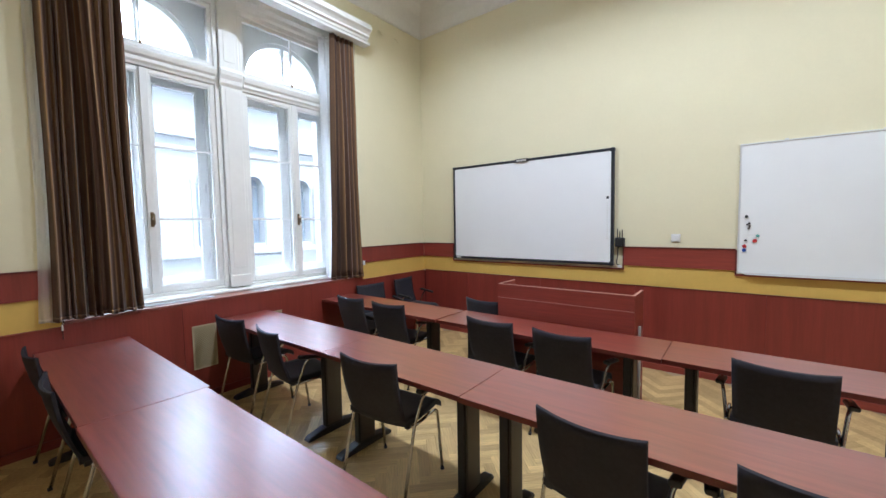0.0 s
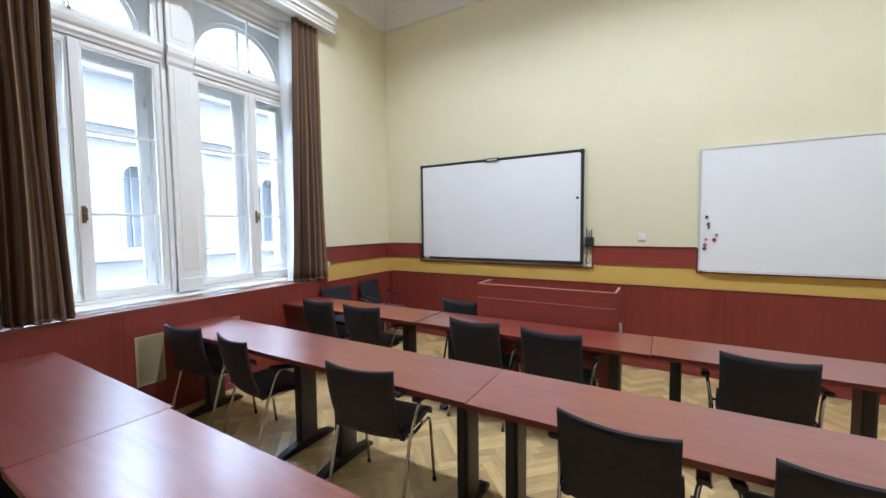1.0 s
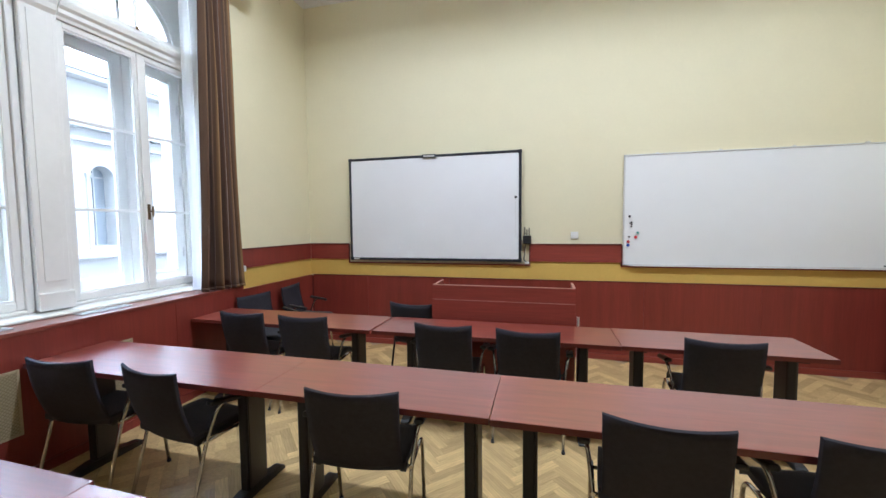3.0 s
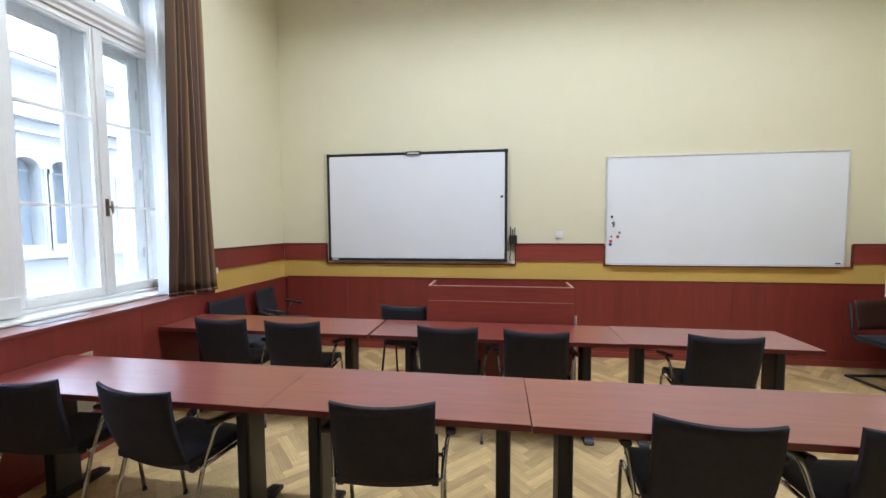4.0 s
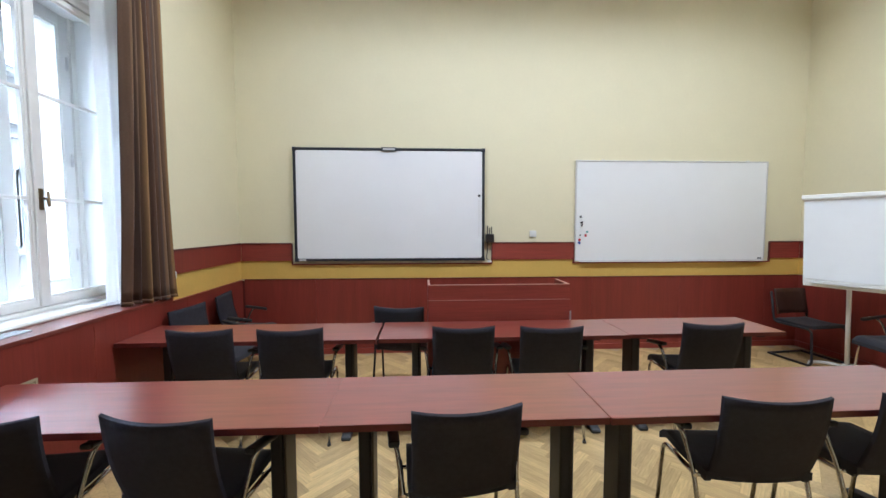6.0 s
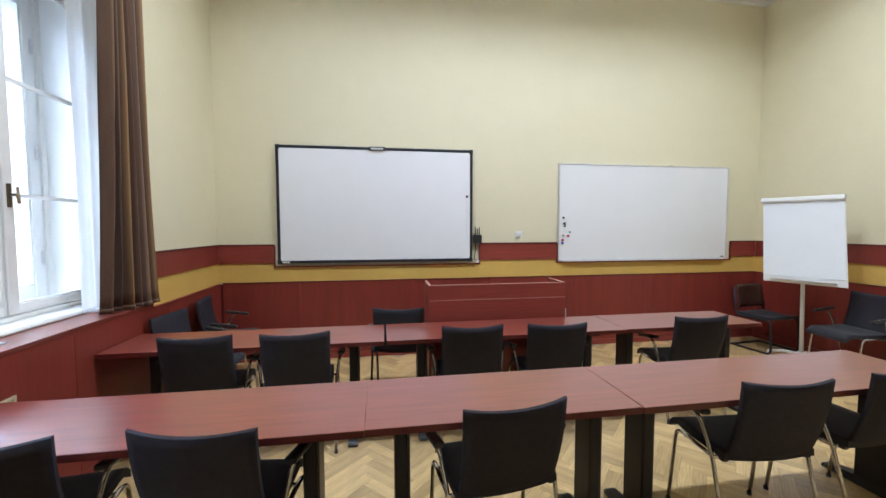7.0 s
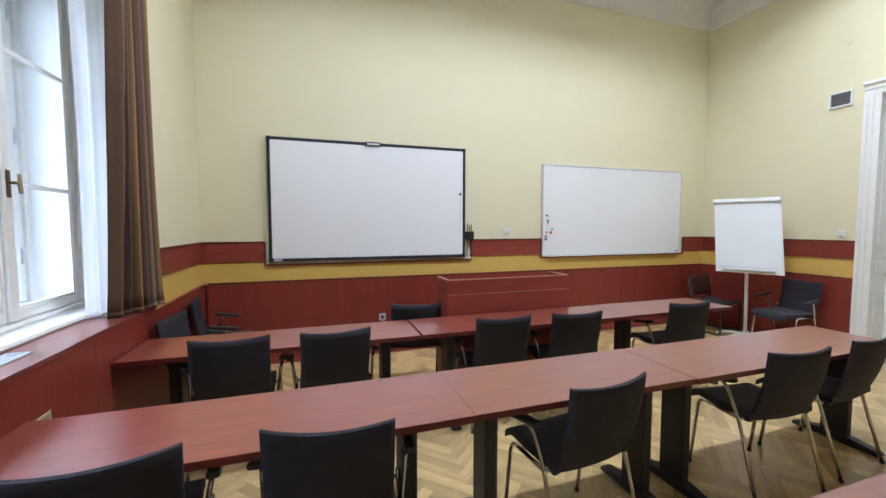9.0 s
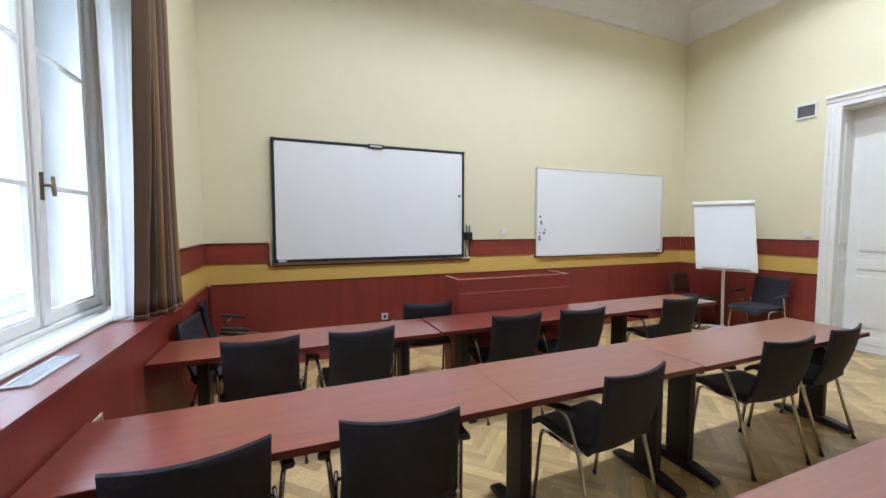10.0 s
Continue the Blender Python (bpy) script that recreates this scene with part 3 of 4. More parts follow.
pill = structure("window_pillar", boxes((-0.62, 2.165, 0.97, PF, 2.315, 4.16)), WHITE_WOOD, "white panelled pillar between the two windows", "pillar")
part("face", boxes((PF, 2.14, 0.99, PF + 0.04, 2.34, 4.15), bevel=0.008), WHITE_WOOD, pill)
part("raised_panel", boxes((PF + 0.04, 2.18, 1.20, PF + 0.0455, 2.30, 3.10), bevel=0.002), WHITE_WOOD, pill)
part("upper_panel", boxes((PF + 0.04, 2.18, 3.39, PF + 0.0455, 2.30, 4.0), bevel=0.002), WHITE_WOOD, pill)
part("plinth", boxes((PF + 0.04, 2.13, 0.99, PF + 0.07, 2.35, 1.12), bevel=0.008), WHITE_WOOD, pill)
part("capital", prism(bmesh.new(), [(PF + 0.04, 3.13), (PF + 0.06, 3.16), (PF + 0.065, 3.20), (PF + 0.085, 3.24), (PF + 0.09, 3.28), (PF + 0.065, 3.32), (PF + 0.04, 3.33)], "y", 2.125, 2.355), WHITE_WOOD, pill)
trim = structure("window_surround", boxes((-0.62, 0.782, 0.96, PF, 0.798, 4.15), (-0.62, 3.682, 0.96, PF, 3.698, 4.15), (-0.62, 0.80, 4.05, PF, 2.14, 4.158), (-0.62, 2.34, 4.05, PF, 3.68, 4.158)), WHITE_WOOD, "white painted wooden window surround", "window surround")
part("head_moulding", prism(bmesh.new(), [(PF, 4.0), (PF + 0.025, 4.02), (PF + 0.04, 4.06), (PF + 0.08, 4.09), (PF + 0.09, 4.13), (PF + 0.09, 4.155), (PF, 4.155)], "y", 0.785, 3.695), WHITE_WOOD, trim)
part("window_sill", prism(bmesh.new(), [(-0.62, 0.952), (-0.195, 0.952), (-0.19, 0.962), (-0.20, 0.976), (PF + 0.02, 0.978), (PF + 0.01, 0.984), (-0.62, 0.984)], "y", 0.786, 3.694), WHITE_WOOD, trim, "white moulded window sill")

# pelmet above the curtains
pel = structure("pelmet", prism(bmesh.new(), [(0.0, 4.02), (0.16, 4.02), (0.165, 4.05), (0.19, 4.06), (0.19, 4.085), (0.215, 4.11), (0.245, 4.13), (0.25, 4.165), (0.23, 4.18), (0.23, 4.20), (0.0, 4.20)], "y", 0.42, 3.79), WHITE_WOOD, "white moulded pelmet above the curtains", "pelmet")
part("rail", boxes((0.03, 0.46, 3.985, 0.15, 3.83, 4.018)), PLASTIC, pel)


def curtain(name, label, category, mat, x, y0, y1, zb, zt, folds, depth, thick, seed, flare=0.0, stripe=0.16, x_end=None, x_top=None):
    rnd = random.Random(seed)
    ph = [rnd.uniform(0, 6.28) for _ in range(4)]
    nu = folds * 14
    width = (y1 - y0) * 2.2

    wide = [rnd.uniform(0.6, 1.5) for _ in range(folds)]
    cum = np.concatenate([[0], np.cumsum(wide)]) / sum(wide)
    tall = [rnd.uniform(0.45, 1.1) for _ in range(folds + 1)]
    skew = [rnd.uniform(-0.25, 0.25) for _ in range(folds + 1)]

    def at(u, v):
        z = zb + (zt - zb) * v
        uu = min(max(u + 0.012 * math.sin(4 * v + ph[0] + 5 * u), 0), 1)
        k = min(int(np.searchsorted(cum, uu, side="right")) - 1, folds - 1)
        f = (uu - cum[k]) / (cum[k + 1] - cum[k])
        a = 2 * math.pi * f
        amp = depth * (tall[k] * (1 - f) + tall[k + 1] * f) * (0.85 + 0.3 * math.sin(3 * v + ph[1] + k)) * (1.08 - 0.3 * v)
        sk = skew[k] * (1 - f) + skew[k + 1] * f
        wave = -math.cos(a) + 0.35 * math.sin(2 * a + ph[2] + k)
        yy = y0 + (y1 - y0) * u + flare * (1 - v) ** 2 * (u - 0.5) + depth * sk * math.sin(a) + 0.006 * math.sin(7 * v + 9 * u)
        xx = x + amp * wave + 0.006 * math.sin(5 * v + ph[3]) + ((x_end - x) * u if x_end is not None else 0)
        if x_top is not None:
            lean = v ** 0.8
            xx += lean * (x_top - x - (x_end - x) * u)
        zz = z + (0.010 * math.sin(3 * u * folds + ph[3]) if v == 0 else 0)
        return Vector((xx, yy, zz))

    def strip(v0, v1, nvs, proud, thick):
        """Cloth between two heights; proud: how far it stands off the main sheet."""
        bm = bmesh.new()
        uv = bm.loops.layers.uv.new("UVMap")
        vs = [v0 + (v1 - v0) * j / nvs for j in range(nvs + 1)]
        grids = [[[bm.verts.new(at(i / nu, v) + Vector((off, 0, 0))) for i in range(nu + 1)] for v in vs] for off in ((proud, proud + thick) if thick else (proud,))]

        def face(q, uvs):
            f = bm.faces.new(q)
            f.smooth = True
            for lp, c in zip(f.loops, uvs):
                lp[uv].uv = c
        for g in grids:
            for j in range(nvs):
                for i in range(nu):
                    c = [(width / stripe * p / nu, (zt - zb) * vs[q]) for p, q in ((i, j), (i + 1, j), (i + 1, j + 1), (i, j + 1))]
                    face((g[j][i], g[j][i + 1], g[j + 1][i + 1], g[j + 1][i]), c)
        if thick:
            p, q = grids
            for i in range(nu):
                for j in (0, nvs):
                    face((p[j][i], p[j][i + 1], q[j][i + 1], q[j][i]), [(width / stripe * i / nu, 0)] * 4)
            for j in range(nvs):
                for i in (0, nu):
                    face((p[j][i], p[j + 1][i], q[j + 1][i], q[j][i]), [(0, 0)] * 4)
        return bm

    c = holder(name, label, category, group="curtains at the window")
    part("cloth", strip(0, 1, 26, 0.0, thick), mat, c)
    part("hem", strip(0.0006, 0.009, 2, thick + 0.0005, 0.003), mat, c)
    part("heading_tape", strip(0.975, 0.9995, 2, thick + 0.0005, 0.003), mat, c)
    for i in range(folds):
        p = at((i + 0.5) / folds, 1.0)
        bm = bmesh.new()
        cylinder(bm, (p.x, p.y, zt + 0.004), 0.006, 0.03, "z", 8)
        part("glider", bm, PLASTIC, c)
    return c


curtain("drape", "brown striped heavy curtain hanging in deep folds", "curtain", DRAPE, 0.085, 0.752, 1.25, 0.965, 4.0, 10, 0.042, 0.004, 3, flare=0.05, stripe=0.2)
curtain("drape", "brown striped heavy curtain drawn into a narrow bundle", "curtain", DRAPE, -0.05, 3.29, 3.64, 0.957, 4.0, 6, 0.050, 0.004, 8, flare=0.05, x_end=0.10, x_top=0.035, stripe=0.21)
curtain("sheer_curtain", "white sheer curtain gathered beside the brown drape", "curtain", SHEER, -0.17, 3.27, 3.47, 0.956, 4.0, 3, 0.013, 0.0, 5, stripe=0.5, x_end=-0.055)
curtain("sheer_curtain", "white sheer curtain showing past the brown drape", "curtain", SHEER, 0.034, 0.705, 1.02, 0.957, 4.0, 5, 0.009, 0.0, 6, stripe=0.5, flare=0.11)

cord = holder("curtain_cord", "thin dark curtain cord with a white weight below the drape", "curtain cord", group="curtains at the window")
part("cord", tube(bmesh.new(), [Vector((0.046, 0.772, 3.985)), Vector((0.047, 0.771, 2.4)), Vector((0.046, 0.77, 0.815))], 0.0028, 6), BLACK, cord)
part("weight", cylinder(bmesh.new(), (0.046, 0.77, 0.905), 0.0065, 0.045, "z", 10, 0.005), PLASTIC, cord)

# ---------------------------------------------------------------- door
door = holder("door_1", "white panelled double door in a deep moulded frame", "door", kind="structure")
D0, D1, DT = 1.72, 3.02, 2.95
for y0, y1, nm in ((D1 - 0.02, D1 + 0.112, "architrave"), (D0 - 0.112, D0 + 0.02, "architrave")):
    part(nm, prism(bmesh.new(), [(RX - 0.002, y0), (RX - 0.03, y0), (RX - 0.03, y0 + 0.05), (RX - 0.04, y0 + 0.06), (RX - 0.04, y1 - 0.04), (RX - 0.055, y1 - 0.03), (RX - 0.055, y1), (RX - 0.002, y1)] if y0 > 2 else
                   [(RX - 0.002, y0), (RX - 0.055, y0), (RX - 0.055, y0 + 0.03), (RX - 0.04, y0 + 0.04), (RX - 0.04, y1 - 0.06), (RX - 0.03, y1 - 0.05), (RX - 0.03, y1), (RX - 0.002, y1)], "z", 0, DT), WHITE_WOOD, door)
part("head", prism(bmesh.new(), [(RX - 0.002, DT), (RX - 0.035, DT), (RX - 0.035, DT + 0.05), (RX - 0.045, DT + 0.06), (RX - 0.045, DT + 0.10), (RX - 0.07, DT + 0.115), (RX - 0.07, DT + 0.145), (RX - 0.002, DT + 0.145)], "y", D0 - 0.122, D1 + 0.122), WHITE_WOOD, door)
for y, s in ((D1, -1), (D0, 1)):
    lin = part("lining", boxes((RX, min(y, y + s * 0.02), 0, RX + 0.30, max(y, y + s * 0.02), DT)), WHITE_WOOD, door)
    for za, zb in ((0.25, 0.78), (0.98, 1.12), (1.30, 2.75)):
        part("lining_panel", boxes((RX + 0.06, min(y + s * 0.02, y + s * 0.03), za, RX + 0.25, max(y + s * 0.02, y + s * 0.03), zb), bevel=0.004), WHITE_WOOD, lin)
part("lining_top", boxes((RX, D0 + 0.02, DT - 0.02, RX + 0.30, D1 - 0.02, DT)), WHITE_WOOD, door)
ym = (D0 + D1) / 2
for y0, y1 in ((D0 + 0.02, ym - 0.002), (ym + 0.002, D1 - 0.02)):
    lf = part("leaf", boxes((RX + 0.25, y0, 0.008, RX + 0.29, y1, DT - 0.022)), WHITE_WOOD, door)
    for za, zb in ((0.10, 0.20), (0.30, 0.92), (1.0, 1.12), (1.22, 2.80)):
        part("moulding", boxes((RX + 0.238, y0 + 0.11, za, RX + 0.2495, y1 - 0.11, zb), bevel=0.006), WHITE_WOOD, lf)
        part("door_panel", boxes((RX + 0.233, y0 + 0.145, za + 0.03, RX + 0.238, y1 - 0.145, zb - 0.03)), WHITE_WOOD, lf)
    part("kick_board", boxes((RX + 0.236, y0, 0.008, RX + 0.2495, y1, 0.075), bevel=0.004), WHITE_WOOD, lf)
for z in (0.45, 1.45, 2.55):
    hb = bmesh.new()
    cylinder(hb, (RX + 0.24, D1 - 0.03, z), 0.009, 0.12, n=10)
    part("hinge", hb, WHITE_WOOD, door)

# ---------------------------------------------------------------- boards on the wall
ib = holder("interactive_whiteboard", "interactive whiteboard with a thin black frame on the wall", "interactive whiteboard")
IX0, IX1, IZ0, IZ1 = 0.652, 2.905, 1.128, 2.462
F = 0.032
YB = RY - 0.06
part("surface", boxes((IX0 + F, YB + 0.006, IZ0 + F, IX1 - F, RY - 0.02, IZ1 - F)), SMART, ib)
for nm, r in (("frame_top", (IX0, YB, IZ1 - F, IX1, RY - 0.01, IZ1)), ("frame_bottom", (IX0, YB, IZ0, IX1, RY - 0.01, IZ0 + F)), ("frame_side", (IX0, YB, IZ0 + F, IX0 + F, RY - 0.01, IZ1 - F)), ("frame_side", (IX1 - F, YB, IZ0 + F, IX1, RY - 0.01, IZ1 - F))):
    part(nm, boxes(r, bevel=0.005), NAVY, ib)
for x in (IX0 - 0.004, IX1 - 0.042):
    for z in (IZ0 - 0.004, IZ1 - 0.042):
        part("corner", boxes((x, YB - 0.004, z, x + 0.046, RY - 0.012, z + 0.046), bevel=0.008), NAVY, ib)
sens = part("sensor", boxes((1.68, YB - 0.02, IZ1 - 0.038, 1.86, RY - 0.02, IZ1 + 0.004), bevel=0.006), NAVY, ib)
part("face_plate", boxes((1.70, YB - 0.024, IZ1 - 0.030, 1.84, YB - 0.020, IZ1 - 0.010)), ALU, sens)
part("badge", boxes((IX0 + 0.05, YB - 0.003, IZ0 + 0.006, IX0 + 0.13, YB - 0.0005, IZ0 + 0.024)), PLASTIC, ib)
part("mark", cylinder(bmesh.new(), (2.838, YB + 0.005, 1.905), 0.016, 0.004, "y", 16), NAVY, ib)
for i in range(16):
    z = 1.84 - i * 0.027
    part("icon", boxes((2.830, YB + 0.004, z - 0.006, 2.842, YB + 0.0062, z + 0.006)), ALU, ib)
box_ = holder("pen_holder", "black wall pen holder with cables beside the interactive board", "pen holder")
part("tray", boxes((2.925, RY - 0.075, 1.345, 3.02, RY - 0.004, 1.445), bevel=0.008), BLACK, box_)
for x, h in ((2.945, 0.10), (2.97, 0.075), (2.995, 0.09)):
    part("pen", cylinder(bmesh.new(), (x, RY - 0.04, 1.445 + h / 2), 0.006, h, "z", 8), BLACK, box_)
bm = bmesh.new()
tube(bm, rounded_path([(2.95, RY - 0.03, 1.345), (2.945, RY - 0.03, 1.22), (2.93, RY - 0.03, 1.15), (2.97, RY - 0.03, 1.125)], 0.03), 0.006, 8)
part("cable", bm, BLACK, box_)
part("plug", boxes((2.95, RY - 0.05, 1.102, 2.995, RY - 0.024, 1.13), bevel=0.005), PLASTIC, box_)

wb = holder("whiteboard", "plain white enamel whiteboard with a thin aluminium frame", "whiteboard")
WX0, WX1, WZ0, WZ1 = 4.030, 6.478, 1.106, 2.340
YW = RY - 0.03
part("surface", boxes((WX0 + 0.012, YW, WZ0 + 0.012, WX1 - 0.012, RY - 0.008, WZ1 - 0.012)), BOARD, wb)
for nm, r in (("frame_top", (WX0, YW - 0.006, WZ1 - 0.014, WX1, RY - 0.004, WZ1)), ("frame_bottom", (WX0, YW - 0.006, WZ0, WX1, RY - 0.004, WZ0 + 0.014)), ("frame_side", (WX0, YW - 0.006, WZ0 + 0.014, WX0 + 0.014, RY - 0.004, WZ1 - 0.014)), ("frame_side", (WX1 - 0.014, YW - 0.006, WZ0 + 0.014, WX1, RY - 0.004, WZ1 - 0.014))):
    part(nm, boxes(r, bevel=0.002), ALU, wb)
part("pen_ledge", boxes((WX0 + 0.06, YW - 0.03, WZ0 - 0.008, WX1 - 0.03, RY - 0.004, WZ0 - 0.0005), bevel=0.002), ALU, wb)
part("badge", boxes((6.39, YW - 0.002, WZ0 + 0.02, 6.44, YW - 0.0002, WZ0 + 0.035)), NAVY, wb)
for x in (4.35, 4.95, 5.6, 6.2):
    part("clip", boxes((x, YW - 0.008, WZ1, x + 0.025, RY - 0.004, WZ1 + 0.01)), ALU, wb)
for k, x, z, r in (("black", 4.094, 1.655, 0.014), ("black", 4.092, 1.428, 0.010), ("red", 4.160, 1.425, 0.017), ("red", 4.084, 1.372, 0.017), ("blue", 4.082, 1.335, 0.017), ("green", 4.180, 1.472, 0.014), ("black", 4.115, 1.59, 0.010), ("black", 4.10, 1.58, 0.009), ("black", 4.118, 1.565, 0.009), ("black", 4.112, 1.545, 0.009)):
    bm = cylinder(bmesh.new(), (x, YW - 0.0052, z), r, 0.010, "y", 18, r * 0.85)
    solid("magnet", bm, MAG[k], "round %s magnet on the whiteboard" % k, "magnet", group="magnets on the whiteboard")
part("scribble", boxes((4.105, YW - 0.0006, 1.478, 4.155, YW - 0.0002, 1.482)), ALU, wb)

for nm, r in (("light_switch", (3.47, RY - 0.012, 1.405, 3.555, RY - 0.0005, 1.487)),):
    s = holder(nm, "white square wall switch on the cream wall", "light switch", group="wall switches")
    part("plate", boxes(r, bevel=0.004), PLASTIC, s)
    part("rocker", boxes((r[0] + 0.015, r[1] - 0.005, r[2] + 0.015, r[3] - 0.015, r[1] + 0.001, r[5] - 0.015), bevel=0.002), PLASTIC, s)
s = holder("light_switch", "white square wall switch beside the doorway", "light switch", group="wall switches")
part("plate", boxes((RX - 0.012, 3.235, 1.38, RX - 0.0005, 3.315, 1.46), bevel=0.004), PLASTIC, s)
part("rocker", boxes((RX - 0.017, 3.25, 1.395, RX - 0.011, 3.30, 1.445), bevel=0.002), PLASTIC, s)
s = holder("wall_socket", "white double wall socket on the red wainscot", "wall socket")
part("plate", boxes((RX - 0.034, 3.80, 0.42, RX - 0.0225, 3.88, 0.50), bevel=0.004), PLASTIC, s)
part("inset", cylinder(bmesh.new(), (RX - 0.035, 3.84, 0.46), 0.02, 0.004, "x", 16), DARK, s)
s = holder("wall_socket", "pale wall socket low on the red wainscot beside the lectern", "wall socket")
part("plate", boxes((1.825, RY - 0.034, 0.395, 1.905, RY - 0.0225, 0.475), bevel=0.004), TRAY, s)
part("inset", cylinder(bmesh.new(), (1.865, RY - 0.035, 0.435), 0.02, 0.004, "y", 16), DARK, s)
v = holder("wall_vent", "small grey wall vent in a white frame", "wall vent")
part("frame", boxes((RX - 0.02, 3.245, 2.895, RX - 0.0005, 3.465, 2.915), (RX - 0.02, 3.245, 3.055, RX - 0.0005, 3.465, 3.075), (RX - 0.02, 3.245, 2.915, RX - 0.0005, 3.265, 3.055), (RX - 0.02, 3.445, 2.915, RX - 0.0005, 3.465, 3.055)), PLASTIC, v)
part("backing", boxes((RX - 0.004, 3.265, 2.915, RX - 0.0005, 3.445, 3.055)), DARK, v)
for i in range(9):
    z = 2.922 + i * 0.0148
    part("slat", boxes((RX - 0.014, 3.265, z, RX - 0.006, 3.445, z + 0.009)), GREY, v)

for y in (4.12, 4.44):
    bm = bmesh.new()
    tube(bm, rounded_path([(0.0, y, 4.33), (0.03, y, 4.32), (0.035, y + 0.04, 4.27), (0.03, y + 0.08, 4.31)], 0.03), 0.006, 8)
    solid("wall_hook", bm, CREAM, "small cream painted hook high on the wall", "wall hook", group="wall hooks")
bm = bmesh.new()
tube(bm, rounded_path([(RX, 3.34, 3.64), (RX - 0.02, 3.34, 3.635), (RX - 0.024, 3.325, 3.595), (RX - 0.02, 3.295, 3.605), (RX - 0.016, 3.288, 3.63)], 0.018), 0.0045, 8)
solid("wall_hook", bm, CREAM, "small cream painted hook high on the wall", "wall hook", group="wall hooks")
knob = boxes((0.019, 3.70, 1.10, 0.05, 3.73, 1.16), bevel=0.006)
solid("tie_back_knob", knob, PLASTIC, "small white curtain tie-back knob beside the drape", "curtain knob")

# ---------------------------------------------------------------- tables


def pedestal(x, parent, depth):
    """Flat upright on a T-shaped foot."""
    p = part("leg", boxes((x - 0.028, -0.076, 0.05, x + 0.028, 0.076, 0.705), bevel=0.009), STEEL, parent)
    a, b = x + 0.0285, x + 0.040
    part("cable_duct", boxes((a, -0.066, 0.07, b, 0.066, 0.69), bevel=0.004), BRONZE, p, "brushed grey metal cable duct")
    bm = bmesh.new()
    h = depth / 2 - 0.01
    prof = [(-h, 0.0), (-h, 0.022), (-h + 0.02, 0.034), (-0.09, 0.055), (0.09, 0.055), (h - 0.02, 0.034), (h, 0.022), (h, 0.0)]
    prism(bm, prof, "x", x - 0.034, x + 0.034)
    bmesh.ops.bevel(bm, geom=list(bm.edges), offset=0.006, segments=2, affect="EDGES")
    part("foot", bm, BLACK, p)
    part("bracket", boxes((x - 0.03, -0.19, 0.695, x + 0.03, 0.19, 0.714)), STEEL, p)


def table(x0, x1, y0, y1, legs, label, group, turn=0.0, z=0.745):
    cx, cy = (x0 + x1) / 2, (y0 + y1) / 2
    hx, hy = (x1 - x0) / 2, (y1 - y0) / 2
    t = holder("conference_table", label, "table", pose(cx, cy, 0, 0, 0, turn), group)
    part("tabletop", boxes((-hx + 0.003, -hy + 0.003, z - 0.026, hx - 0.003, hy - 0.003, z)), TOP, t)
    for y0, y1 in ((-hy, -hy + 0.003), (hy - 0.003, hy)):
        part("edge_band", boxes((-hx, y0, z - 0.029, hx, y1, z - 0.001)), EDGE, t, "dark red edge band")
    for x0, x1 in ((-hx, -hx + 0.003), (hx - 0.003, hx)):
        part("end_band", boxes((x0, -hy + 0.003, z - 0.029, x1, hy - 0.003, z - 0.0004)), TOP, t)
    part("beam", boxes((legs[0] - cx, -0.02, 0.672, legs[-1] - cx, 0.02, 0.70)), STEEL, t)
    for x in legs:
        pedestal(x - cx, t, 2 * hy)
    return t


TL = "red mahogany laminate conference table on black T-shaped pedestals"
table(0.042, 1.824, 3.03, 3.51, (0.28, 1.60), TL, "front row of tables", -0.3)
table(1.841, 3.679, 3.03, 3.51, (2.10, 3.445), TL, "front row of tables")
table(3.683, 4.895, 3.042, 3.52, (3.82, 4.74), TL + ", short", "front row of tables", -0.2)
table(0.042, 1.738, 1.85, 2.352, (0.30, 1.50), TL, "middle row of tables", -0.2)
table(1.7393, 2.937, 1.85, 2.352, (1.89, 2.82), TL + ", short", "middle row of tables")
table(2.941, 4.745, 1.85, 2.356, (3.10, 4.62), TL, "middle row of tables", 0.4)
table(0.042, 1.722, 0.60, 1.15, (0.30, 1.52), TL, "back row of tables", -0.6)
table(1.725, 3.56, 0.58, 1.12, (1.90, 3.38), TL, "back row of tables", -0.3)

# ---------------------------------------------------------------- chairs


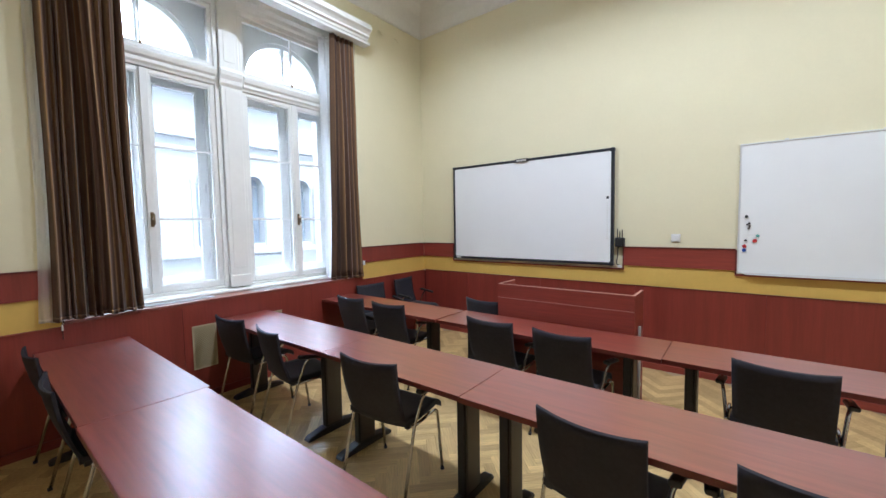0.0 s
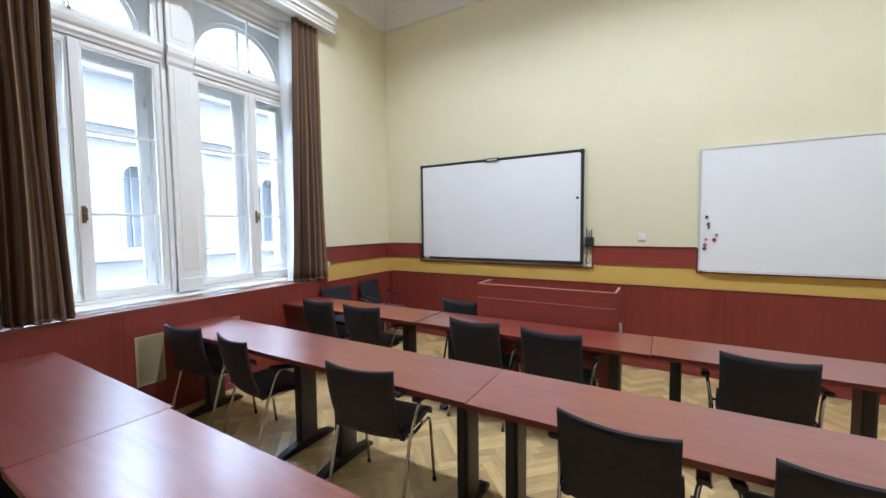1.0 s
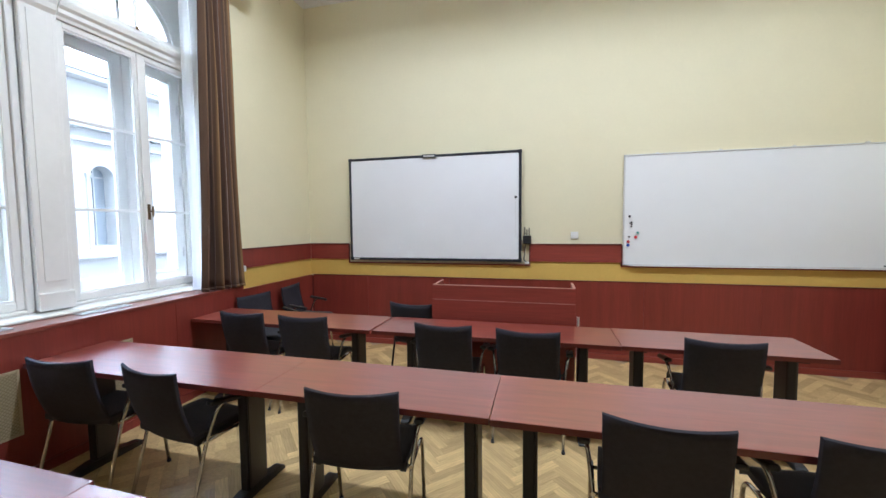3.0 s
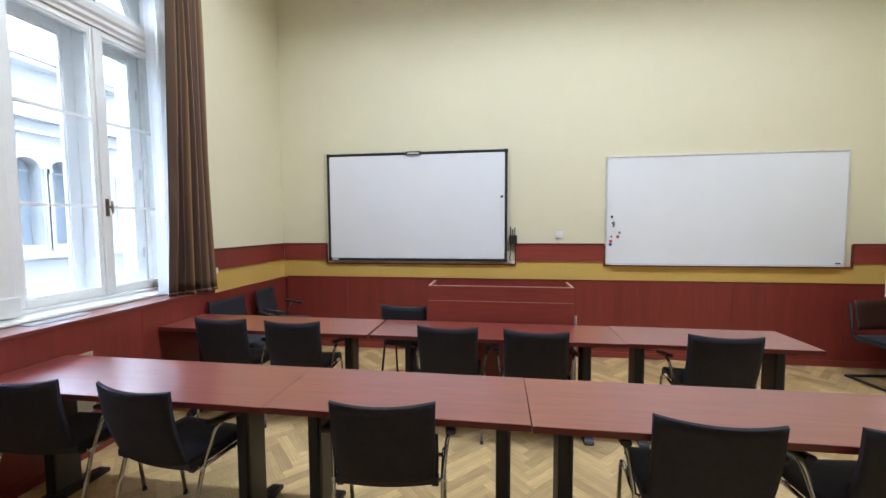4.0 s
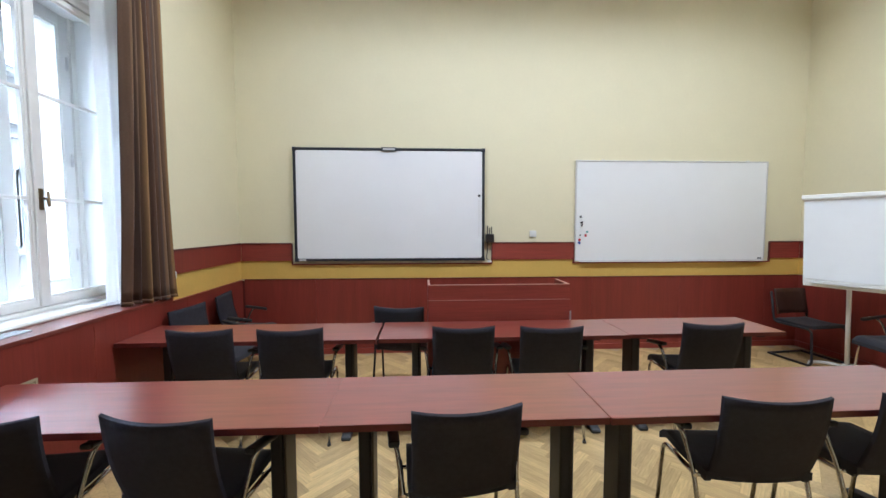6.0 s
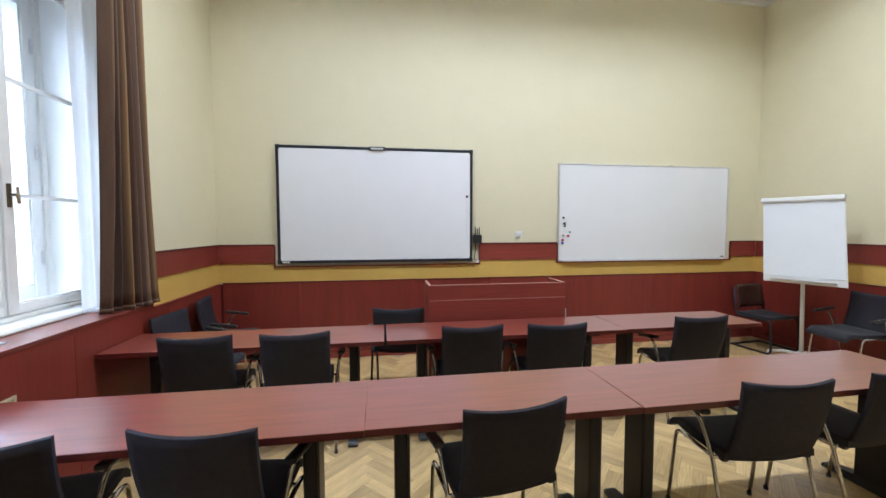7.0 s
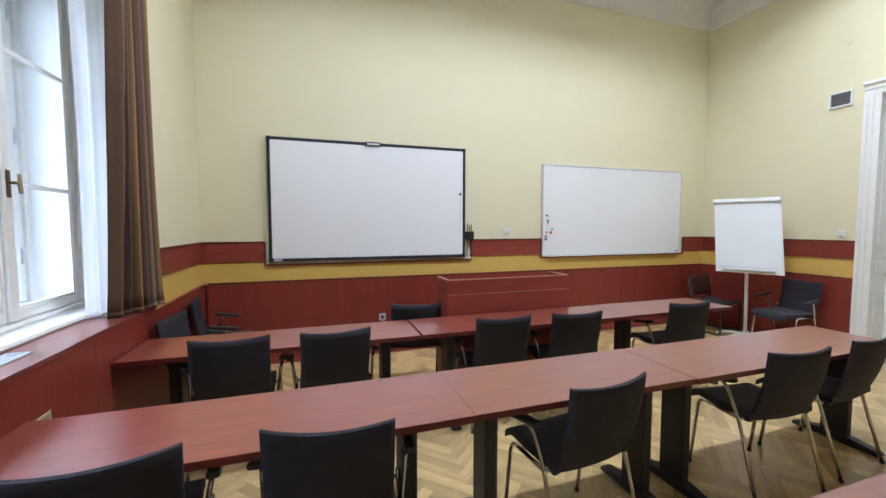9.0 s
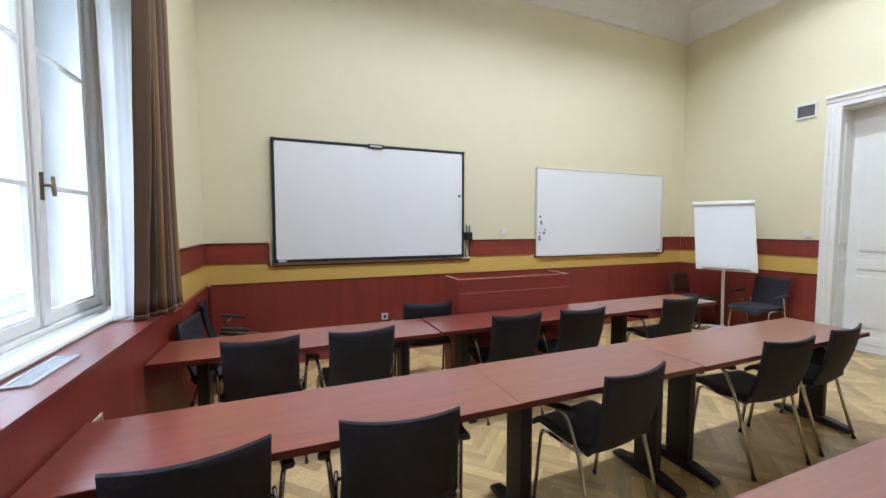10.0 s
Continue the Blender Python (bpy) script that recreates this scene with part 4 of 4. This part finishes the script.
def stacking_chair(shell, label, group, tubes):
    c = holder("stacking_chair", label, "chair", group=group)

    def back(u, v):
        s = 2 * u - 1
        z = 0.438 + 0.396 * v + 0.013 * s * s * v - 0.008 * (1 - s * s) * (1 - v) ** 4
        y = -0.14 - 0.115 * v - 0.02 * math.sin(v * math.pi) + 0.032 * s * s * (0.4 + 0.6 * v)
        return (s * (0.212 + 0.008 * v), y, z), (-0.12 * s, -1, -0.28)
    bm = sheet(bmesh.new(), back, 14, 10, 0.014)
    part("backrest", bm, shell, c)

    def cushion(u, v):
        s, t = 2 * u - 1, v
        y = -0.15 + 0.42 * t
        z = 0.462 - 0.018 * math.sin(math.pi * t) * (1 - 0.5 * s * s) - (0.05 * ((t - 0.8) / 0.2) ** 2 if t > 0.8 else 0)
        return (s * (0.225 - 0.02 * t * t), y, z), (0, 0, 1)
    part("seat", sheet(bmesh.new(), cushion, 10, 12, 0.034), CLOTH, c)

    for s in (-1, 1):
        x = s * 0.245
        bm = bmesh.new()
        tube(bm, rounded_path([(x, -0.215, 0.012), (x, -0.095, 0.44), (x + s * 0.020, -0.045, 0.590), (x + s * 0.034, -0.005, 0.630), (x + s * 0.036, 0.06, 0.634)], 0.05), 0.0100, 10)
        leg = part("leg", bm, tubes, c, "rear leg bent into an armrest")
        part("rubber_foot", cylinder(bmesh.new(), (x, -0.217, 0.008), 0.013, 0.016, "z", 12), BLACK, leg)
        bm = boxes((x + s * 0.036 - 0.024, -0.10, 0.636, x + s * 0.036 + 0.024, 0.12, 0.664), bevel=0.011)
        for v in bm.verts:
            v.co.z -= 0.9 * max(0.0, v.co.y - 0.02) ** 1.35
        part("armrest", bm, BLACK, leg, "black plastic armrest pad")
        bm = bmesh.new()
        tube(bm, rounded_path([(x, 0.205, 0.012), (x, 0.155, 0.445), (x, -0.11, 0.435)], 0.06), 0.0100, 10)
        leg = part("leg", bm, tubes, c, "front leg")
        part("rubber_foot", cylinder(bmesh.new(), (x, 0.206, 0.008), 0.013, 0.016, "z", 12), BLACK, leg)
        part("bracket", boxes((x - s * 0.035 - 0.012, -0.135, 0.425, x - s * 0.035 + 0.03 * 0.6, -0.085, 0.455), bevel=0.004), BLACK, c)
    bm = bmesh.new()
    tube(bm, [Vector((-0.245, -0.10, 0.432)), Vector((0.245, -0.10, 0.432))], 0.009, 8)
    tube(bm, [Vector((-0.245, 0.09, 0.432)), Vector((0.245, 0.09, 0.432))], 0.009, 8)
    part("cross_bar", bm, tubes, c)
    return c


BL = "black stacking armchair with a curved shell back and chrome legs"
CHAIRS = [   # x of the back, y of the back, turn
    (0.520, 1.728, 6, "chairs at the middle tables"), (1.163, 1.727, -8, "chairs at the middle tables"), (2.333, 1.735, 6.5, "chairs at the middle tables"),
    (3.602, 1.753, -4.6, "chairs at the middle tables"), (4.30, 1.775, 4, "chairs at the middle tables"),
    (0.635, 2.958, 0, "chairs at the front tables"), (1.249, 2.942, 3, "chairs at the front tables"), (2.440, 2.935, -1.3, "chairs at the front tables"),
    (3.055, 2.900, -3.2, "chairs at the front tables"), (4.256, 2.930, -2.9, "chairs at the front tables"),
    (0.42, 0.535, 2, "chairs at the back tables"), (1.22, 0.53, -3, "chairs at the back tables"),
    (0.062, 4.40, -82, "chairs along the window wall"), (0.078, 3.76, -97, "chairs along the window wall"),
    (6.84, 3.54, 82, "chairs along the door wall"),
]


def back_pose(x, y, turn):
    m = pose(x, y, 0, 0, 0, turn)
    return m @ pose(0, 0.255, 0)


first = None
for x, y, turn, grp in CHAIRS:
    m = back_pose(x, y, turn)
    if first is None:
        first = stacking_chair(BACK, BL, grp, CHROME)
        first.matrix_basis = m
    else:
        tagged(copy_thing(first, m), group=grp)


lone = stacking_chair(CLOTH, "blue-black padded armchair on dark tube legs behind the front tables", "chairs at the front tables", STEEL)
lone.matrix_basis = back_pose(1.943, 3.620, -8)


def cantilever_chair(m):
    c = holder("cantilever_chair", "chair with a brown wooden backrest on a black tube frame", "chair", m, "chairs along the door wall")

    def back(u, v):
        q = 2 * u - 1
        return (q * 0.215, -0.195 - 0.055 * v + 0.03 * q * q, 0.50 + 0.29 * v), (-0.12 * q, -1, -0.2)
    part("backrest", sheet(bmesh.new(), back, 12, 6, 0.012), BROWN_SHELL, c, "brown varnished plywood backrest")

    def pad(u, v):
        q = 2 * u - 1
        return (q * 0.22, -0.18 + 0.42 * v, 0.435 - 0.012 * math.sin(math.pi * v)), (0, 0, 1)
    part("seat", sheet(bmesh.new(), pad, 8, 8, 0.03), CLOTH, c)
    for sgn in (-1, 1):
        x = sgn * 0.232
        bm = bmesh.new()
        tube(bm, rounded_path([(x, -0.235, 0.76), (x, -0.185, 0.41), (x, 0.22, 0.41), (x, 0.24, 0.014), (x, -0.24, 0.014)], 0.06), 0.0125, 10)
        part("leg", bm, STEEL, c)
    bm = bmesh.new()
    tube(bm, [Vector((-0.232, -0.23, 0.014)), Vector((0.232, -0.23, 0.014))], 0.0125, 10)
    part("cross_bar", bm, STEEL, c)
    return c


cantilever_chair(pose(6.58, 4.47, 0, 0, 0, 186))

# ---------------------------------------------------------------- lectern
lec = holder("lectern", "low red mahogany lectern desk with pale edges", "lectern")
LX0, LX1, LY0, LY1, LZ = 2.20, 3.42, 3.545, 3.87, 1.048
part("front_panel", boxes((LX0, LY0, 0.0, LX1, LY0 + 0.02, 0.915), bevel=0.001), RED_H, lec)
part("upper_panel", boxes((LX0, LY0 + 0.003, 0.918, LX1, LY0 + 0.023, LZ - 0.006)), RED_H, lec)
for x in (LX0, LX1 - 0.02):
    part("side_panel", boxes((x, LY0 + 0.024, 0, x + 0.02, LY1, LZ - 0.006)), RED_V, lec)
part("desk_top", boxes((LX0 + 0.02, LY0 + 0.024, 0.86, LX1 - 0.02, LY1, 0.885)), RED_H, lec)
part("edge_strip", boxes((LX0, LY0 + 0.003, LZ - 0.006, LX1, LY0 + 0.023, LZ)), LIGHT_EDGE, lec, "pale edge strip")
for x in (LX0, LX1 - 0.02):
    part("edge_strip", boxes((x, LY0 + 0.023, LZ - 0.006, x + 0.02, LY1, LZ)), LIGHT_EDGE, lec, "pale edge strip")
part("seam_strip", boxes((LX0, LY0 - 0.002, 0.9135, LX1, LY0 + 0.004, 0.9185)), LIGHT_EDGE, lec)

post = holder("cable_conduit", "thin steel cable pipe standing beside the lectern", "cable pipe")
part("pipe", cylinder(bmesh.new(), (3.445, 3.60, 0.40), 0.011, 0.80, "z", 12), ALU, post)
part("base", cylinder(bmesh.new(), (3.445, 3.60, 0.006), 0.024, 0.012, "z", 16), ALU, post)
part("joint", cylinder(bmesh.new(), (3.445, 3.60, 0.33), 0.0135, 0.02, "z", 12), PLASTIC, post)
cab = holder("power_cable", "white power cable with a plug lying on the parquet", "cable")
bm = bmesh.new()
loop = [Vector((3.50 + 0.10 * math.cos(k * 0.5) + 0.02 * k / 14, 3.86 + 0.09 * math.sin(k * 0.5), 0.006)) for k in range(14)]
tube(bm, [Vector((3.46, 3.62, 0.006)), Vector((3.50, 3.70, 0.006)), *loop], 0.004, 6)
part("cord", bm, PLASTIC, cab)
part("plug", boxes((3.44, 3.74, 0.002, 3.49, 3.80, 0.035), bevel=0.008), PLASTIC, cab)

# ---------------------------------------------------------------- flip chart
fl = holder("flip_chart", "white flip chart with blank paper on a star-footed stand", "flip chart")
ft, fb = Vector((6.41, 3.98, 1.856)), Vector((6.285, 3.825, 0.92))   # middle of the top and bottom edges
ax = Vector((0.27, -0.655, 0)).normalized()
up = (ft - fb).normalized()
nrm = up.cross(ax).normalized()
if nrm.x > 0:
    nrm = -nrm
basis = Matrix((ax, -nrm, up)).transposed().to_4x4()
frame_m = Matrix.Translation(fb) @ basis
H = (ft - fb).length


def tilted(bm):
    bmesh.ops.transform(bm, matrix=frame_m, verts=bm.verts)
    return bm


part("board", tilted(boxes((-0.345, 0, 0, 0.345, 0.018, H), bevel=0.003)), PLASTIC, fl)
part("paper_pad", tilted(boxes((-0.335, -0.008, 0.075, 0.335, -0.0005, H - 0.03))), PAPER, fl)
clamp = tilted(prism(bmesh.new(), [(-0.03, H - 0.045), (-0.038, H - 0.03), (-0.034, H + 0.0), (-0.015, H + 0.012), (0.02, H + 0.012), (0.02, H + 0.0005), (-0.0095, H - 0.045)], "x", -0.352, 0.352))
part("clamp_bar", clamp, PLASTIC, fl, "white rounded paper clamp bar")
part("pen_tray", tilted(boxes((-0.27, -0.045, 0.03, 0.27, -0.0005, 0.042), (-0.27, -0.045, 0.042, 0.27, -0.041, 0.052))), ALU, fl)
bm = bmesh.new()
base = Vector((6.50, 3.97, 0))
tube(bm, [Vector((base.x, base.y, 0.09)), Vector((6.47, 3.975, 1.25))], 0.02, 14)
part("pole", bm, PLASTIC, fl)
part("hub", cylinder(bmesh.new(), (base.x, base.y, 0.085), 0.045, 0.07, "z", 20, 0.035), PLASTIC, fl)
part("knuckle", boxes((6.385, 3.93, 1.18, 6.50, 4.02, 1.28), bevel=0.012), PLASTIC, fl)
for k in range(5):
    a = radians(72 * k + 170)
    d = Vector((math.cos(a), math.sin(a), 0))
    bm = bmesh.new()
    tube(bm, rounded_path([base + Vector((0, 0, 0.085)), base + d * 0.18 + Vector((0, 0, 0.08)), base + d * 0.34 + Vector((0, 0, 0.03))], 0.1), 0.018, 10)
    leg = part("leg", bm, PLASTIC, fl)
    part("foot", cylinder(bmesh.new(), tuple(base + d * 0.335 + Vector((0, 0, 0.013))), 0.02, 0.026, "z", 12), PLASTIC, leg)

# ---------------------------------------------------------------- ceiling lights
def pendant(x, y, share):
    """A round white pendant on a short rod, open above and below; its shade cuts the light off high on the walls. The
    lamp facing up is added.
    """
    z = 4.70
    c = holder("ceiling_light", "round white pendant with an open flat shade and an added ceiling fill lamp", "ceiling light", pose(x, y, z), "ceiling lights")
    bm = bmesh.new()
    n = 32
    prof = [(0.155, 0.17), (0.205, 0.10), (0.21, 0.0), (0.204, 0.0), (0.198, 0.098), (0.148, 0.164)]
    rings = [[bm.verts.new((r * math.cos(2 * math.pi * k / n), r * math.sin(2 * math.pi * k / n), h)) for k in range(n)] for r, h in prof]
    for p, q in zip(rings, rings[1:] + rings[:1]):
        for k in range(n):
            bm.faces.new((p[k], p[(k + 1) % n], q[(k + 1) % n], q[k]))
    part("shade", bm, PLASTIC, c)
    part("lamp_plate", cylinder(bmesh.new(), (0, 0, 0.085), 0.196, 0.012, "z", 28), PLASTIC, c)
    part("diffuser", cylinder(bmesh.new(), (0, 0, 0.073), 0.09, 0.010, "z", 28), LIT, c)
    part("rod", cylinder(bmesh.new(), (0, 0, (5.25 - z + 0.104) / 2), 0.008, 5.25 - z - 0.104, "z", 8), PLASTIC, c)
    for name, size, power, m in (("lamp", 0.18, LAMP_POWER * share, pose(0, 0, 0.066)), ("ceiling_fill", 0.28, CEILING_FILL_POWER * share, pose(0, 0, 0.165, 180))):
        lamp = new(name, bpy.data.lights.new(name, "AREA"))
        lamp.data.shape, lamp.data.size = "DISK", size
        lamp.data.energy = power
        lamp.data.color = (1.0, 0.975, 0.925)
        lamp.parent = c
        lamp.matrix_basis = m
    return c


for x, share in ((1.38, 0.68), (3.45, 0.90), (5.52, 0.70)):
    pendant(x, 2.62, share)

# ---------------------------------------------------------------- courtyard outside
bm = bmesh.new()
XF = -9.0
arches = [(y - 0.30, y + 0.30, 1.10, 3.05, True) for y in (-1.4, 0.1, 1.6, 3.6, 5.25, 6.73, 8.52, 9.34, 11.2, 12.0, 14.0, 15.5)]
arched_slab(bm, XF - 0.5, XF, -8, 20, -5, 5.6, arches, 14)
fac = holder("courtyard_building", "pale plastered courtyard building with arched windows and cornice", "building")
part("wall", bm, FACADE, fac)
for za, zb, d in ((3.95, 4.05, 0.12), (4.30, 4.45, 0.22), (0.75, 0.9, 0.14), (5.6, 5.75, 0.35)):
    part("cornice", boxes((XF, -8, za, XF + d, 20, zb), bevel=0.02), FACADE, fac)
for a in arches:
    part("window", boxes((XF - 0.45, a[0] - 0.05, a[2] - 0.05, XF - 0.40, a[1] + 0.05, a[3] + 0.4)), SKY_GREY_GLASS, fac)
    part("window_frame", boxes((XF - 0.40, (a[0] + a[1]) / 2 - 0.02, a[2], XF - 0.36, (a[0] + a[1]) / 2 + 0.02, a[3] + 0.29), (XF - 0.40, a[0], a[3] - 0.03, XF - 0.36, a[1], a[3] + 0.02)), FACADE, fac)
    for y in (a[0] - 0.13, a[1] + 0.03):
        part("pilaster", boxes((XF, y, 1.0, XF + 0.06, y + 0.10, 3.0), (XF, y - 0.02, 3.0, XF + 0.09, y + 0.12, 3.1)), FACADE, fac)
part("roof", prism(bmesh.new(), [(XF + 0.4, 5.75), (XF - 6, 8.5), (XF - 6, 5.75)], "y", -8, 20), STONE, fac)
# added bulk above, below and beside the room, plus end walls, to keep sky light off the courtyard
structure("wall_courtyard", boxes((-0.88, -8, 5.65, -0.45, 20, 17.0), (-0.88, -8, -5, -0.45, 20, -0.45), (-0.88, -8, -0.45, -0.45, SOUTH - 0.32, 5.65), (-0.88, RY + 0.32, -0.45, -0.45, 20, 5.65), (XF - 0.5, -8.4, -5, -0.45, -8, 15), (XF - 0.5, 20, -5, -0.45, 20.4, 15)), FACADE, "pale plastered walls added to block sky light from the courtyard", "outer wall")
structure("ground", boxes((-400, -400, -5.3, 400, 400, -5.0)), STONE, "grey courtyard paving", "ground")

# ---------------------------------------------------------------- parquet floor
PL, PW, GAP = 0.36, 0.072, 0.0003
floor = structure("floor", boxes((-0.3, SOUTH, -0.12, RX + 0.7, RY, -0.006)), JOINT, "oak herringbone parquet floor", "floor")


def plank_mesh():
    bm = bmesh.new()
    hx, hy, c = PL / 2 - GAP, PW / 2 - GAP, 0.0006
    top = [bm.verts.new(p) for p in ((-hx + c, -hy + c, 0), (hx - c, -hy + c, 0), (hx - c, hy - c, 0), (-hx + c, hy - c, 0))]
    rim = [bm.verts.new(p) for p in ((-hx, -hy, -c), (hx, -hy, -c), (hx, hy, -c), (-hx, hy, -c))]
    low = [bm.verts.new(p) for p in ((-hx, -hy, -0.008), (hx, -hy, -0.008), (hx, hy, -0.008), (-hx, hy, -0.008))]
    bm.faces.new(top)
    for i in range(4):
        j = (i + 1) % 4
        bm.faces.new((rim[i], rim[j], top[j], top[i]))
        bm.faces.new((low[i], low[j], rim[j], rim[i]))
    return mesh_of("plank", bm, OAK)


pm = plank_mesh()
verts0 = [v.co.copy() for v in pm.vertices]
polys0 = [tuple(p.vertices) for p in pm.polygons]
rest_v, rest_f = [], []
turn45 = Matrix.Rotation(radians(45), 4, "Z")
made = 0
for k in range(-130, 190):
    for j in range(-16, 17):
        ox, oy = k * PW + j * PL, k * PW - j * PL
        for cx, cy, a in ((ox + PL / 2, oy + PW / 2, 0), (ox - PW / 2, oy + PL / 2, 90)):
            p = turn45 @ Vector((cx, cy, 0))
            x, y = p.x + 2.0, p.y + 1.0
            if not (-0.05 < x < RX + 0.4 and SOUTH < y < RY - 0.02):
                continue
            if x > RX - 0.1 and not 1.8 < y < 2.95:
                continue
            m = pose(x, y, random.uniform(-0.0004, 0.0004), 0, 0, 45 + a + 180 * random.randint(0, 1))
            if 1.3 < x < 4.3 and 1.2 < y < 3.05 and made < 300:
                ob = new("plank", pm)
                ob.matrix_basis = m
                ob.parent = floor
                made += 1
            else:
                i0 = len(rest_v)
                rest_v.extend(m @ v for v in verts0)
                rest_f.extend(tuple(i0 + i for i in f) for f in polys0)
me = bpy.data.meshes.new("parquet")
me.from_pydata([tuple(v) for v in rest_v], [], rest_f)
me.materials.append(OAK_REST)
rest = new("parquet", me)
rest.parent = floor
tagged(rest, "oak herringbone parquet blocks", kind="stuff")
